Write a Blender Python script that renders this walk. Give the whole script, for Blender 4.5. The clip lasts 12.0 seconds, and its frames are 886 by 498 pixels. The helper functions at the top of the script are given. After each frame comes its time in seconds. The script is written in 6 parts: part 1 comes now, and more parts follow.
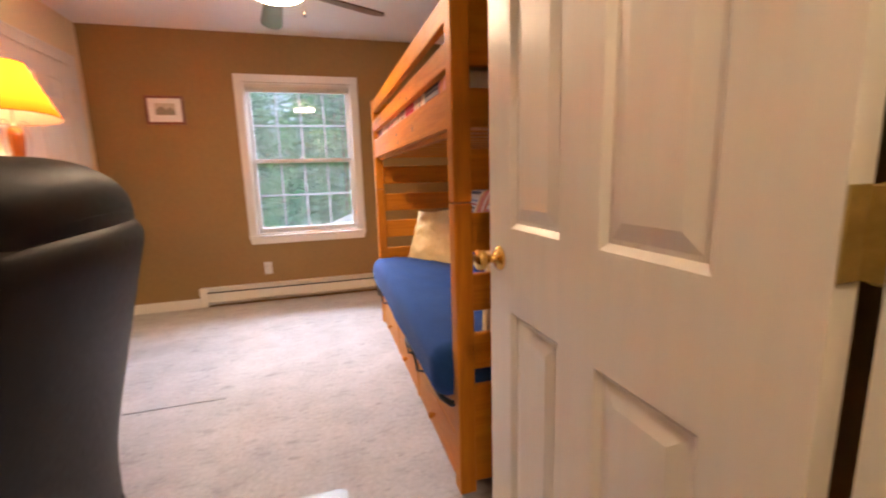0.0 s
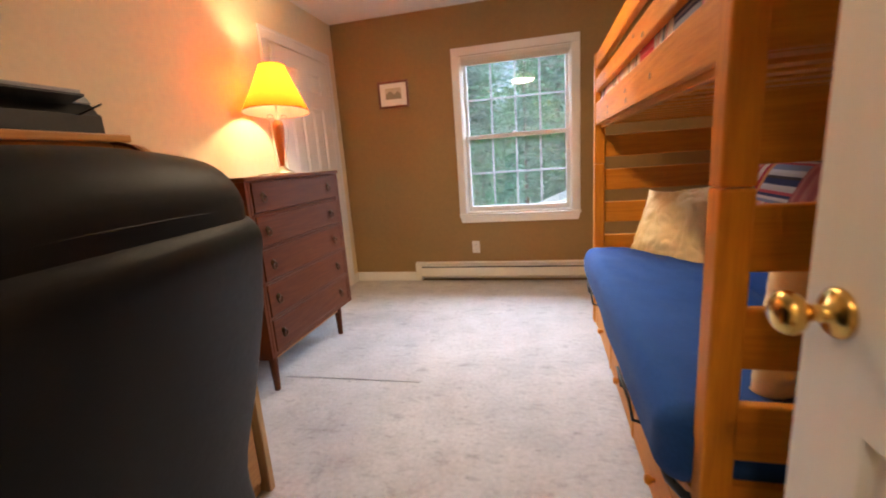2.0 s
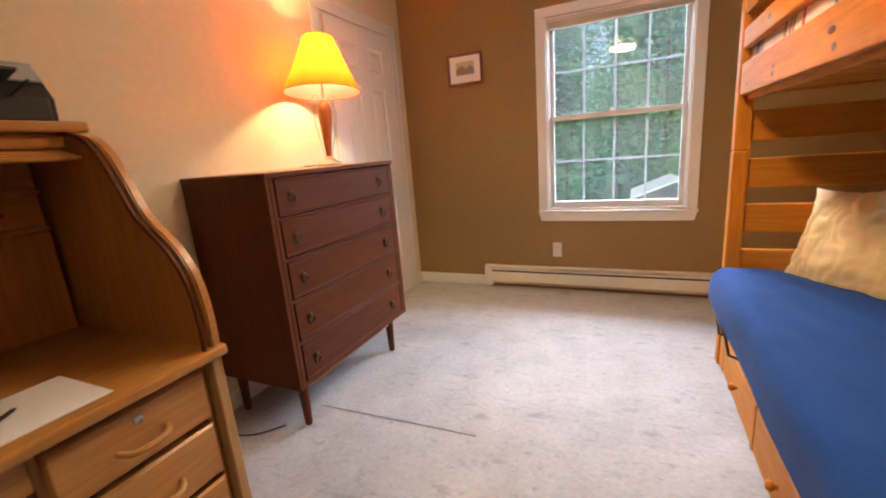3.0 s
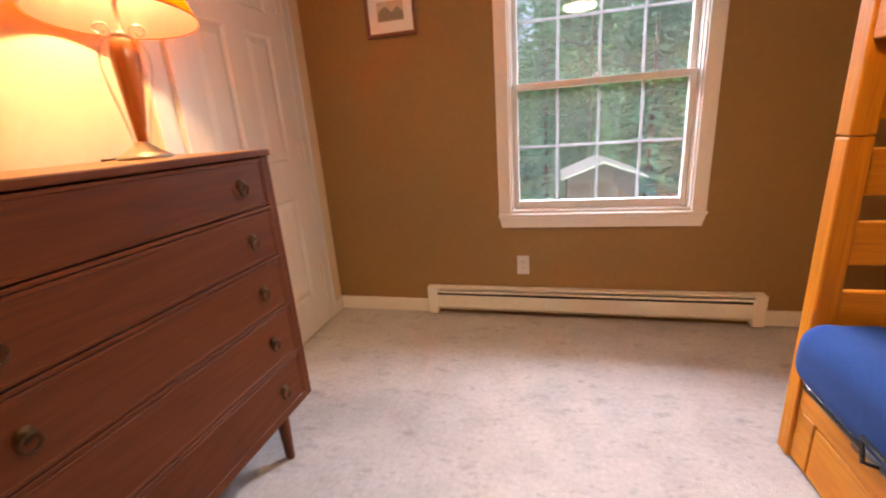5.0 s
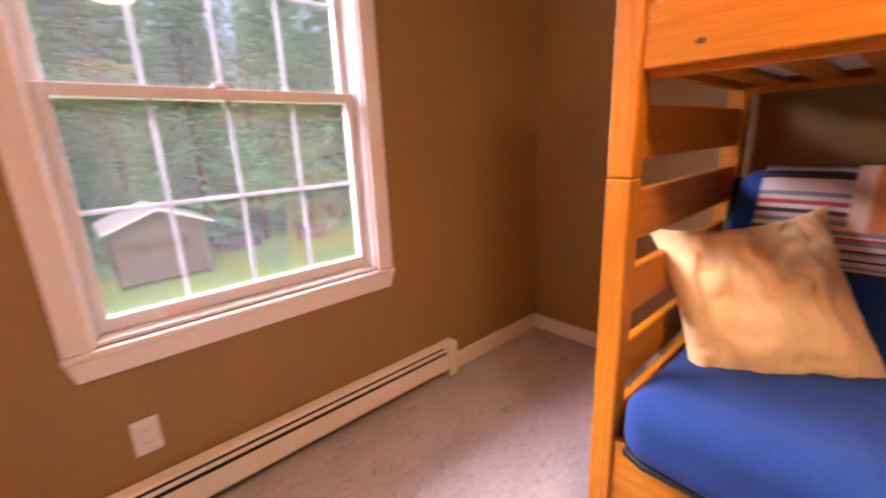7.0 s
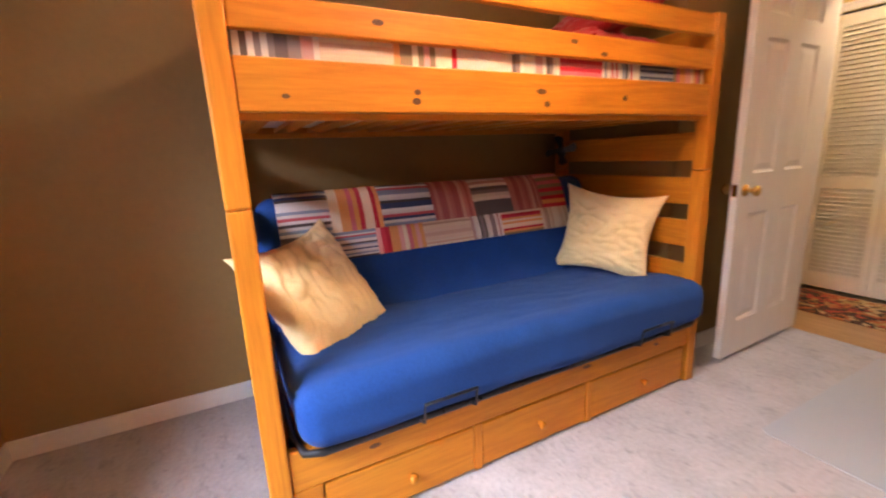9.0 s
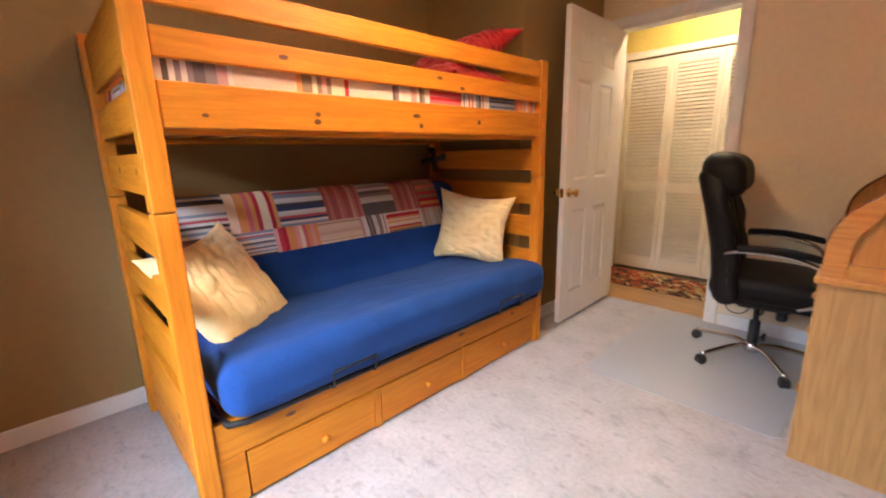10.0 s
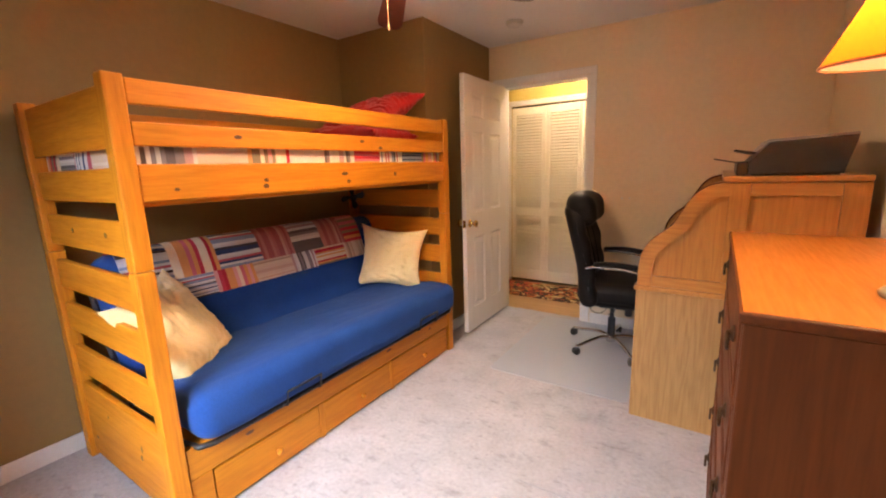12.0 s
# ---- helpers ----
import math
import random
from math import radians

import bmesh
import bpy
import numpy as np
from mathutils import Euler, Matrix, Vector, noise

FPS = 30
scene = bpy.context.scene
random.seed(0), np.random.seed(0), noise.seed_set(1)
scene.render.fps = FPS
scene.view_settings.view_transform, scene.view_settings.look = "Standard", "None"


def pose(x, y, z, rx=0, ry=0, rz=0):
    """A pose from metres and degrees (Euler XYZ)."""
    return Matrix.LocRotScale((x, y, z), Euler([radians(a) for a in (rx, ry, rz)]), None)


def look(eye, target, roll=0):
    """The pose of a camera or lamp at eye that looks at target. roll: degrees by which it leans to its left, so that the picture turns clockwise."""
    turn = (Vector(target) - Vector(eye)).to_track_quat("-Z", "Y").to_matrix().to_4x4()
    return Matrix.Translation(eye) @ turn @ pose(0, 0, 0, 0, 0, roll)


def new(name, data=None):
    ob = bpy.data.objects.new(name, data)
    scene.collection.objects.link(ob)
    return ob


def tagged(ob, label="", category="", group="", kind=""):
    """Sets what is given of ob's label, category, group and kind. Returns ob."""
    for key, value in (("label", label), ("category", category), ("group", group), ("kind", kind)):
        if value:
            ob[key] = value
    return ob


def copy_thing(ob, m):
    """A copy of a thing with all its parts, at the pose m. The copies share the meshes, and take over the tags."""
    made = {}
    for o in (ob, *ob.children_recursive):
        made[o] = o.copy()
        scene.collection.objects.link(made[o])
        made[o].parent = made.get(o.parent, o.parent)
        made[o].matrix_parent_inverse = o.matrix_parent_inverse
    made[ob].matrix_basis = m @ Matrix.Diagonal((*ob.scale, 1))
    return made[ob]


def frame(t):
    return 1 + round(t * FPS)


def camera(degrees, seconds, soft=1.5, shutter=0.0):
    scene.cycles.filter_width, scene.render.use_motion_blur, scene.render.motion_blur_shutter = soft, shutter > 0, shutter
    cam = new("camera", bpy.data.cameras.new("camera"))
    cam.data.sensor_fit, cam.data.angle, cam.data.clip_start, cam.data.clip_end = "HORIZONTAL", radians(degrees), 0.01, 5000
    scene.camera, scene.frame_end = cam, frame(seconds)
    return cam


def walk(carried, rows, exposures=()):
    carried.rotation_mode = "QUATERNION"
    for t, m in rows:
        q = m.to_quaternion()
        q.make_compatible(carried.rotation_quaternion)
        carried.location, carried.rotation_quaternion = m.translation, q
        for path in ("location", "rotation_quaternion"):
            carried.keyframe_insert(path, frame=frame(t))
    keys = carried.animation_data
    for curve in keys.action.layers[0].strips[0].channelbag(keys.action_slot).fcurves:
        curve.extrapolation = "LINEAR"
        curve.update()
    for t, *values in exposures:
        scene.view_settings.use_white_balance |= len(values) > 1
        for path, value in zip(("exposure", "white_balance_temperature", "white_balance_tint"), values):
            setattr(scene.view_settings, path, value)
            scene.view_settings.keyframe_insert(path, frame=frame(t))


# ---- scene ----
cam = camera(93.5, 12.0, soft=2.0, shutter=0.35)
PATH = [
    (0, (0.271, -0.186, 1.136), (0.811, 1.708, 0.792), -1.7),
    (0.5, (0.317, -0.17, 1.131), (0.403, 1.795, 0.765), -2.3),
    (1, (0.365, -0.146, 1.136), (0.206, 1.811, 0.754), -2.7),
    (1.5, (0.372, -0.047, 1.134), (0.049, 1.884, 0.728), -3.4),
    (2, (0.353, 0.207, 1.137), (-0.117, 2.107, 0.724), -4.1),
    (2.5, (0.321, 0.468, 1.149), (-0.388, 2.291, 0.73), -4.5),
    (2.7, (0.303, 0.585, 1.157), (-0.516, 2.358, 0.726), -4.4),
    (4.3, (0.024, 1.267, 1.146), (-0.745, 3.029, 0.596), -4.0),
    (4.5, (-0.01, 1.381, 1.154), (-0.721, 3.164, 0.591), -4.0),
    (5, (-0.095, 1.622, 1.161), (-0.604, 3.469, 0.589), -4.3),
    (5.5, (-0.209, 1.905, 1.176), (-0.45, 3.805, 0.602), -5.3),
    (6, (-0.299, 2.19, 1.162), (-0.252, 4.12, 0.638), -4.0),
    (6.5, (-0.286, 2.408, 1.168), (0.266, 4.263, 0.663), -2.5),
    (7, (-0.305, 2.582, 1.159), (0.985, 4.021, 0.647), -2.4),
    (7.5, (-0.296, 2.724, 1.149), (1.447, 3.559, 0.636), -2.3),
    (7.7, (-0.287, 2.773, 1.147), (1.558, 3.362, 0.648), -2.5),
    (9.3, (-0.552, 3.122, 1.17), (1.07, 2.034, 0.736), -2.0),
    (9.5, (-0.607, 3.16, 1.176), (0.948, 1.979, 0.742), -1.6),
    (10, (-0.723, 3.292, 1.198), (0.68, 1.938, 0.754), -1.3),
    (10.5, (-0.808, 3.47, 1.221), (0.442, 1.992, 0.719), -1.3),
    (11, (-0.899, 3.577, 1.281), (0.263, 2.041, 0.742), -1.4),
    (11.5, (-0.933, 3.618, 1.352), (0.168, 2.016, 0.882), -1.5),
    (12, (-0.947, 3.638, 1.37), (0.135, 2.0, 0.989), -1.8),
]
EXPOSURES = [(0.0, 1.25, 6350, 22), (0.6, 1.17, 6000, 17), (2.5, 1.09, 6100, 13), (4.5, 0.93, 6700, 24), (5.5, 1.03, 7250, 29), (6.5, 1.13, 7200, 40), (7.5, 1.1, 7050, 57), (9.5, 1.31, 5950, 17), (12.0, 1.25, 6400, 20)]
walk(cam, [(t, look(eye, target, roll)) for t, eye, target, roll in PATH], EXPOSURES)

# ---- world and sun ----
SUN_UP, SUN_ROUND = 38.0, 200.0
world = bpy.data.worlds.new("overcast_sky")
scene.world = world
world.use_nodes = True
wn = world.node_tree.nodes
sky = wn.new("ShaderNodeTexSky")
sky.sky_type, sky.sun_disc = "NISHITA", False
sky.sun_elevation, sky.sun_rotation = radians(SUN_UP), radians(SUN_ROUND)
sky.air_density, sky.dust_density = 1.0, 4.0
wn["Background"].inputs["Strength"].default_value = 0.15
world.node_tree.links.new(sky.outputs["Color"], wn["Background"].inputs["Color"])
sun_data = bpy.data.lights.new("sun", "SUN")
sun_data.energy, sun_data.angle, sun_data.color = 1.5, radians(20), (1.0, 0.96, 0.9)
sun = new("sun", sun_data)
sun.matrix_world = look((math.sin(radians(SUN_ROUND)) * 30, math.cos(radians(SUN_ROUND)) * 30, 30), (0, 0, 0))

# area lamp added outside the window, standing in for sky light falling in
dl = bpy.data.lights.new("sky_stand_in", "AREA")
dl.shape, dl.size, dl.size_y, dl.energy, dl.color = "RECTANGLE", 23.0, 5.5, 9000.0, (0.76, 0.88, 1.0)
new("sky_stand_in", dl).matrix_world = look((0.3, 11.0, 6.5), (0.15, 3.0, 0.9))

FAN_GLOW, BULB_WATTS, HALL_GLOW = 57.0, 13.5, 64.0

# ---- sizes of the room ----
XW, XE, YS, YN, ZC = -1.5, 1.715, 0.04, 4.008, 2.41
YH = -0.075          # hall side of the south wall
CHX, CHY = 0.87, 1.055   # boxed-out closet in the south-east corner
YB = -0.96           # face of the hall closet
WT = 0.14


# ---- material helpers ----
def rgba(c):
    return (c[0], c[1], c[2], 1.0)


def surface(name, col, col2, rough=0.6, size=6.0, fine=60.0, bump=0.15, bump_size=150.0, metal=0.0, spec=0.5, stretch=(1, 1, 1), mix=0.5, spread=0.0, coat=0.0, sheen=0.0):
    """Two-scale procedural surface in object space: broad stain, fine grain, relief and uneven gloss."""
    m = bpy.data.materials.new(name)
    m.use_nodes = True
    n, l = m.node_tree.nodes, m.node_tree.links
    b = n["Principled BSDF"]
    tc, mp = n.new("ShaderNodeTexCoord"), n.new("ShaderNodeMapping")
    mp.inputs["Scale"].default_value = stretch
    l.new(tc.outputs["Object"], mp.inputs["Vector"])
    if spread:
        info, add = n.new("ShaderNodeObjectInfo"), n.new("ShaderNodeVectorMath")
        sc = n.new("ShaderNodeMath")
        sc.operation, sc.inputs[1].default_value = "MULTIPLY", 37.0
        l.new(info.outputs["Random"], sc.inputs[0])
        l.new(mp.outputs["Vector"], add.inputs[0]), l.new(sc.outputs[0], add.inputs[1])
        vec = add.outputs["Vector"]
    else:
        vec = mp.outputs["Vector"]
    a, f, g = (n.new("ShaderNodeTexNoise") for _ in range(3))
    for node, s, d in ((a, size, 4), (f, fine, 5), (g, bump_size, 3)):
        node.inputs["Scale"].default_value, node.inputs["Detail"].default_value = s, d
        l.new(vec, node.inputs["Vector"])
    ad = n.new("ShaderNodeMath")
    ad.operation = "ADD"
    l.new(a.outputs["Fac"], ad.inputs[0]), l.new(f.outputs["Fac"], ad.inputs[1])
    ramp = n.new("ShaderNodeMapRange")
    ramp.inputs["From Min"].default_value, ramp.inputs["From Max"].default_value = 1.0 - mix * 0.6, 1.0 + mix * 0.6
    l.new(ad.outputs[0], ramp.inputs["Value"])
    mx = n.new("ShaderNodeMix")
    mx.data_type = "RGBA"
    mx.inputs["A"].default_value, mx.inputs["B"].default_value = rgba(col), rgba(col2)
    l.new(ramp.outputs["Result"], mx.inputs["Factor"])
    l.new(mx.outputs["Result"], b.inputs["Base Color"])
    rr = n.new("ShaderNodeMapRange")
    rr.inputs["To Min"].default_value, rr.inputs["To Max"].default_value = max(0.02, rough - 0.09), min(1, rough + 0.09)
    l.new(f.outputs["Fac"], rr.inputs["Value"]), l.new(rr.outputs["Result"], b.inputs["Roughness"])
    bp = n.new("ShaderNodeBump")
    bp.inputs["Strength"].default_value, bp.inputs["Distance"].default_value = bump, 0.004
    l.new(g.outputs["Fac"], bp.inputs["Height"]), l.new(bp.outputs["Normal"], b.inputs["Normal"])
    b.inputs["Metallic"].default_value, b.inputs["Specular IOR Level"].default_value = metal, spec
    b.inputs["Coat Weight"].default_value, b.inputs["Sheen Weight"].default_value = coat, sheen
    b.inputs["Coat Roughness"].default_value = 0.25
    return m


def wood(name, light, dark, axis, rough=0.38, ring=9.0, coat=0.25, bump=0.08, spec=0.5):
    """Sawn wood with the grain along one axis, shifted from board to board."""
    m = bpy.data.materials.new(name)
    m.use_nodes = True
    n, l = m.node_tree.nodes, m.node_tree.links
    b = n["Principled BSDF"]
    tc, mp, info = n.new("ShaderNodeTexCoord"), n.new("ShaderNodeMapping"), n.new("ShaderNodeObjectInfo")
    st = [1.0, 1.0, 1.0]
    st["xyz".index(axis)] = 0.07
    mp.inputs["Scale"].default_value = st
    sc, add = n.new("ShaderNodeMath"), n.new("ShaderNodeVectorMath")
    sc.operation, sc.inputs[1].default_value = "MULTIPLY", 23.0
    l.new(info.outputs["Random"], sc.inputs[0])
    l.new(tc.outputs["Object"], mp.inputs["Vector"])
    l.new(mp.outputs["Vector"], add.inputs[0]), l.new(sc.outputs[0], add.inputs[1])
    warp, fine, broad = (n.new("ShaderNodeTexNoise") for _ in range(3))
    for node, s, d in ((warp, ring, 2), (fine, 160, 4), (broad, 2.5, 2)):
        node.inputs["Scale"].default_value, node.inputs["Detail"].default_value = s, d
        l.new(add.outputs["Vector"], node.inputs["Vector"])
    ml, sn = n.new("ShaderNodeMath"), n.new("ShaderNodeMath")
    ml.operation, ml.inputs[1].default_value = "MULTIPLY", 46.0
    sn.operation = "SINE"
    l.new(warp.outputs["Fac"], ml.inputs[0]), l.new(ml.outputs[0], sn.inputs[0])
    rg = n.new("ShaderNodeMapRange")
    rg.inputs["From Min"].default_value, rg.inputs["To Min"].default_value, rg.inputs["To Max"].default_value = -1, 0.0, 0.34
    l.new(sn.outputs[0], rg.inputs["Value"])
    f2 = n.new("ShaderNodeMapRange")
    f2.inputs["From Min"].default_value, f2.inputs["From Max"].default_value, f2.inputs["To Max"].default_value = 0.35, 0.7, 0.35
    l.new(fine.outputs["Fac"], f2.inputs["Value"])
    b2 = n.new("ShaderNodeMapRange")
    b2.inputs["From Min"].default_value, b2.inputs["From Max"].default_value, b2.inputs["To Max"].default_value = 0.3, 0.75, 0.35
    l.new(broad.outputs["Fac"], b2.inputs["Value"])
    s1, s2 = n.new("ShaderNodeMath"), n.new("ShaderNodeMath")
    l.new(rg.outputs["Result"], s1.inputs[0]), l.new(f2.outputs["Result"], s1.inputs[1])
    l.new(s1.outputs[0], s2.inputs[0]), l.new(b2.outputs["Result"], s2.inputs[1])
    mx = n.new("ShaderNodeMix")
    mx.data_type = "RGBA"
    mx.inputs["A"].default_value, mx.inputs["B"].default_value = rgba(light), rgba(dark)
    l.new(s2.outputs[0], mx.inputs["Factor"]), l.new(mx.outputs["Result"], b.inputs["Base Color"])
    bp = n.new("ShaderNodeBump")
    bp.inputs["Strength"].default_value, bp.inputs["Distance"].default_value = bump, 0.002
    l.new(fine.outputs["Fac"], bp.inputs["Height"]), l.new(bp.outputs["Normal"], b.inputs["Normal"])
    rr = n.new("ShaderNodeMapRange")
    rr.inputs["To Min"].default_value, rr.inputs["To Max"].default_value = rough - 0.08, rough + 0.1
    l.new(fine.outputs["Fac"], rr.inputs["Value"]), l.new(rr.outputs["Result"], b.inputs["Roughness"])
    b.inputs["Coat Weight"].default_value, b.inputs["Coat Roughness"].default_value = coat, 0.3
    b.inputs["Specular IOR Level"].default_value = spec
    return m


def glow(name, col, strength):
    m = bpy.data.materials.new(name)
    m.use_nodes = True
    b = m.node_tree.nodes["Principled BSDF"]
    b.inputs["Base Color"].default_value = rgba(col)
    b.inputs["Emission Color"].default_value, b.inputs["Emission Strength"].default_value = rgba(col), strength
    return m


def clear_glass(name, tint=(1, 1, 1), gloss=1.0, haze=0.0):
    m = bpy.data.materials.new(name)
    m.use_nodes = True
    n, l = m.node_tree.nodes, m.node_tree.links
    n.remove(n["Principled BSDF"])
    tr, gl, fr, mx = n.new("ShaderNodeBsdfTransparent"), n.new("ShaderNodeBsdfGlossy"), n.new("ShaderNodeFresnel"), n.new("ShaderNodeMixShader")
    tr.inputs["Color"].default_value, gl.inputs["Roughness"].default_value, fr.inputs["IOR"].default_value = rgba(tint), 0.02, 1.5
    l.new(fr.outputs["Fac"], mx.inputs["Fac"]), l.new(tr.outputs[0], mx.inputs[1]), l.new(gl.outputs[0], mx.inputs[2])
    out = mx
    if haze:
        df, m2 = n.new("ShaderNodeBsdfDiffuse"), n.new("ShaderNodeMixShader")
        df.inputs["Color"].default_value, m2.inputs["Fac"].default_value = (0.8, 0.85, 0.85, 1), haze
        l.new(mx.outputs[0], m2.inputs[1]), l.new(df.outputs[0], m2.inputs[2])
        out = m2
    l.new(out.outputs[0], n["Material Output"].inputs["Surface"])
    return m


def stripes(name, colours, count):
    """Woven stripes across the cloth's own u direction; the order differs from patch to patch."""
    m = bpy.data.materials.new(name)
    m.use_nodes = True
    n, l = m.node_tree.nodes, m.node_tree.links
    b = n["Principled BSDF"]
    uv, sep, info = n.new("ShaderNodeUVMap"), n.new("ShaderNodeSeparateXYZ"), n.new("ShaderNodeObjectInfo")
    l.new(uv.outputs["UV"], sep.inputs[0])
    k, fl, of, ad, wnz = (n.new("ShaderNodeMath") for _ in range(4)), None, None, None, n.new("ShaderNodeTexWhiteNoise")
    k, fl, of, ad = k
    k.operation, k.inputs[1].default_value = "MULTIPLY", count
    fl.operation, of.operation, of.inputs[1].default_value = "FLOOR", "MULTIPLY", 91.7
    l.new(sep.outputs["X"], k.inputs[0]), l.new(k.outputs[0], fl.inputs[0])
    l.new(info.outputs["Random"], of.inputs[0])
    l.new(fl.outputs[0], ad.inputs[0]), l.new(of.outputs[0], ad.inputs[1])
    wnz.noise_dimensions = "1D"
    l.new(ad.outputs[0], wnz.inputs["W"])
    ramp = n.new("ShaderNodeValToRGB")
    ramp.color_ramp.interpolation = "CONSTANT"
    els = ramp.color_ramp.elements
    while len(els) < len(colours):
        els.new(0.5)
    for i, c in enumerate(colours):
        els[i].position, els[i].color = i / len(colours), rgba(c)
    l.new(wnz.outputs["Value"], ramp.inputs["Fac"])
    tc, nz = n.new("ShaderNodeTexCoord"), n.new("ShaderNodeTexNoise")
    nz.inputs["Scale"].default_value = 420
    l.new(tc.outputs["Object"], nz.inputs["Vector"])
    hs, mr = n.new("ShaderNodeHueSaturation"), n.new("ShaderNodeMapRange")
    mr.inputs["To Min"].default_value, mr.inputs["To Max"].default_value = 0.72, 1.2
    l.new(nz.outputs["Fac"], mr.inputs["Value"]), l.new(mr.outputs["Result"], hs.inputs["Value"])
    l.new(ramp.outputs["Color"], hs.inputs["Color"]), l.new(hs.outputs["Color"], b.inputs["Base Color"])
    bp = n.new("ShaderNodeBump")
    bp.inputs["Strength"].default_value, bp.inputs["Distance"].default_value = 0.25, 0.002
    l.new(nz.outputs["Fac"], bp.inputs["Height"]), l.new(bp.outputs["Normal"], b.inputs["Normal"])
    b.inputs["Roughness"].default_value, b.inputs["Specular IOR Level"].default_value = 0.9, 0.2
    return m


def carpet_pile():
    """Cut pile: tufts, brushed light and dark patches, and scattered grey scuffs."""
    m = surface("grey_beige_carpet", (0.37, 0.342, 0.334), (0.565, 0.535, 0.53), 0.97, 5.5, 48, 1.0, 260, spec=0.08, mix=0.8, sheen=0.15)
    n, l = m.node_tree.nodes, m.node_tree.links
    b = n["Principled BSDF"]
    src = b.inputs["Base Color"].links[0].from_socket
    tc = n.new("ShaderNodeTexCoord")
    mp = n.new("ShaderNodeMapping")
    mp.inputs["Scale"].default_value = (0.8, 1.5, 1.0)
    l.new(tc.outputs["Object"], mp.inputs["Vector"])
    out = src
    for scale, lo, hi, depth in ((9.0, 0.57, 0.72, 0.45), (2.2, 0.42, 0.66, 0.14), (26.0, 0.57, 0.70, 0.38)):
        nz, mr, mx = n.new("ShaderNodeTexNoise"), n.new("ShaderNodeMapRange"), n.new("ShaderNodeMix")
        nz.inputs["Scale"].default_value, nz.inputs["Detail"].default_value, nz.inputs["Roughness"].default_value = scale, 6, 0.62
        mr.inputs["From Min"].default_value, mr.inputs["From Max"].default_value, mr.inputs["To Max"].default_value = lo, hi, depth
        mx.data_type = "RGBA"
        mx.inputs["B"].default_value = (0.13, 0.115, 0.115, 1)
        l.new(mp.outputs["Vector"], nz.inputs["Vector"]), l.new(nz.outputs["Fac"], mr.inputs["Value"])
        l.new(mr.outputs["Result"], mx.inputs["Factor"]), l.new(out, mx.inputs["A"])
        out = mx.outputs["Result"]
    l.new(out, b.inputs["Base Color"])
    return m


BROWN_WALL = surface("brown_wall_paint", (0.262, 0.157, 0.050), (0.300, 0.182, 0.060), 0.62, 1.2, 30, 0.10, 260)
BEIGE_WALL = surface("beige_wall_paint", (0.70, 0.57, 0.37), (0.76, 0.625, 0.415), 0.62, 1.1, 30, 0.10, 260)
CEILING = surface("ceiling_paint", (0.76, 0.74, 0.71), (0.82, 0.80, 0.77), 0.85, 1.5, 60, 0.2, 180)
YELLOW_WALL = surface("yellow_hall_paint", (0.56, 0.43, 0.095), (0.62, 0.49, 0.125), 0.6, 1.1, 30, 0.1, 260)
TRIM = surface("white_trim_paint", (0.70, 0.67, 0.63), (0.76, 0.73, 0.69), 0.36, 3, 40, 0.05, 120)
DOOR_WHITE = surface("white_door_paint", (0.72, 0.675, 0.62), (0.78, 0.735, 0.68), 0.36, 2.0, 30, 0.16, 70, stretch=(1, 1, 0.12))
LOUVRE_WHITE = surface("cream_louvre_paint", (0.74, 0.68, 0.56), (0.80, 0.74, 0.62), 0.42, 3, 40, 0.06, 120)
HEATER = surface("cream_heater_enamel", (0.70, 0.66, 0.57), (0.77, 0.73, 0.64), 0.35, 4, 50, 0.03, 90)
DARK_GAP = surface("dark_metal", (0.012, 0.011, 0.01), (0.02, 0.018, 0.016), 0.5, 6, 60, 0.1, 90)
CARPET = carpet_pile()
OAK_FLOOR = wood("oak_hall_floor", (0.55, 0.33, 0.14), (0.36, 0.19, 0.07), "x", 0.3)
PINE = {a: wood("honey_pine_" + a, (0.68, 0.25, 0.011), (0.48, 0.142, 0.005), a, 0.48, 9.0, 0.0, 0.08, 0.32) for a in "xyz"}
KNOT = surface("pine_knot", (0.09, 0.03, 0.01), (0.16, 0.055, 0.015), 0.4, 40, 150, 0.1, 200)
OAK = {a: wood("golden_oak_" + a, (0.55, 0.255, 0.052), (0.37, 0.145, 0.024), a, 0.36, 14) for a in "xyz"}
OAK_SIDE = wood("pale_oak_veneer", (0.50, 0.285, 0.10), (0.34, 0.17, 0.05), "z", 0.42, 16, 0.1)
WALNUT = {a: wood("dark_walnut_" + a, (0.122, 0.030, 0.006), (0.070, 0.0155, 0.003), a, 0.5, 12, 0.0, 0.08, 0.22) for a in "xyz"}
BLUE_CLOTH = surface("blue_futon_cotton", (0.012, 0.050, 0.20), (0.018, 0.069, 0.26), 0.9, 5, 120, 0.3, 500, spec=0.15, sheen=0.05)
CREAM_CLOTH = surface("cream_cushion_cotton", (0.82, 0.60, 0.27), (0.88, 0.68, 0.35), 0.9, 6, 150, 0.35, 420, spec=0.2, sheen=0.2)
RED_CLOTH = surface("red_pillow_cotton", (0.42, 0.012, 0.014), (0.52, 0.02, 0.02), 0.85, 6, 120, 0.3, 400, spec=0.2, sheen=0.2)
LEATHER = surface("black_chair_leather", (0.006, 0.005, 0.005), (0.011, 0.009, 0.009), 0.50, 8, 90, 0.09, 420, spec=0.16)
BLACK_PLASTIC = surface("black_plastic", (0.010, 0.010, 0.011), (0.018, 0.018, 0.02), 0.42, 12, 80, 0.08, 300)
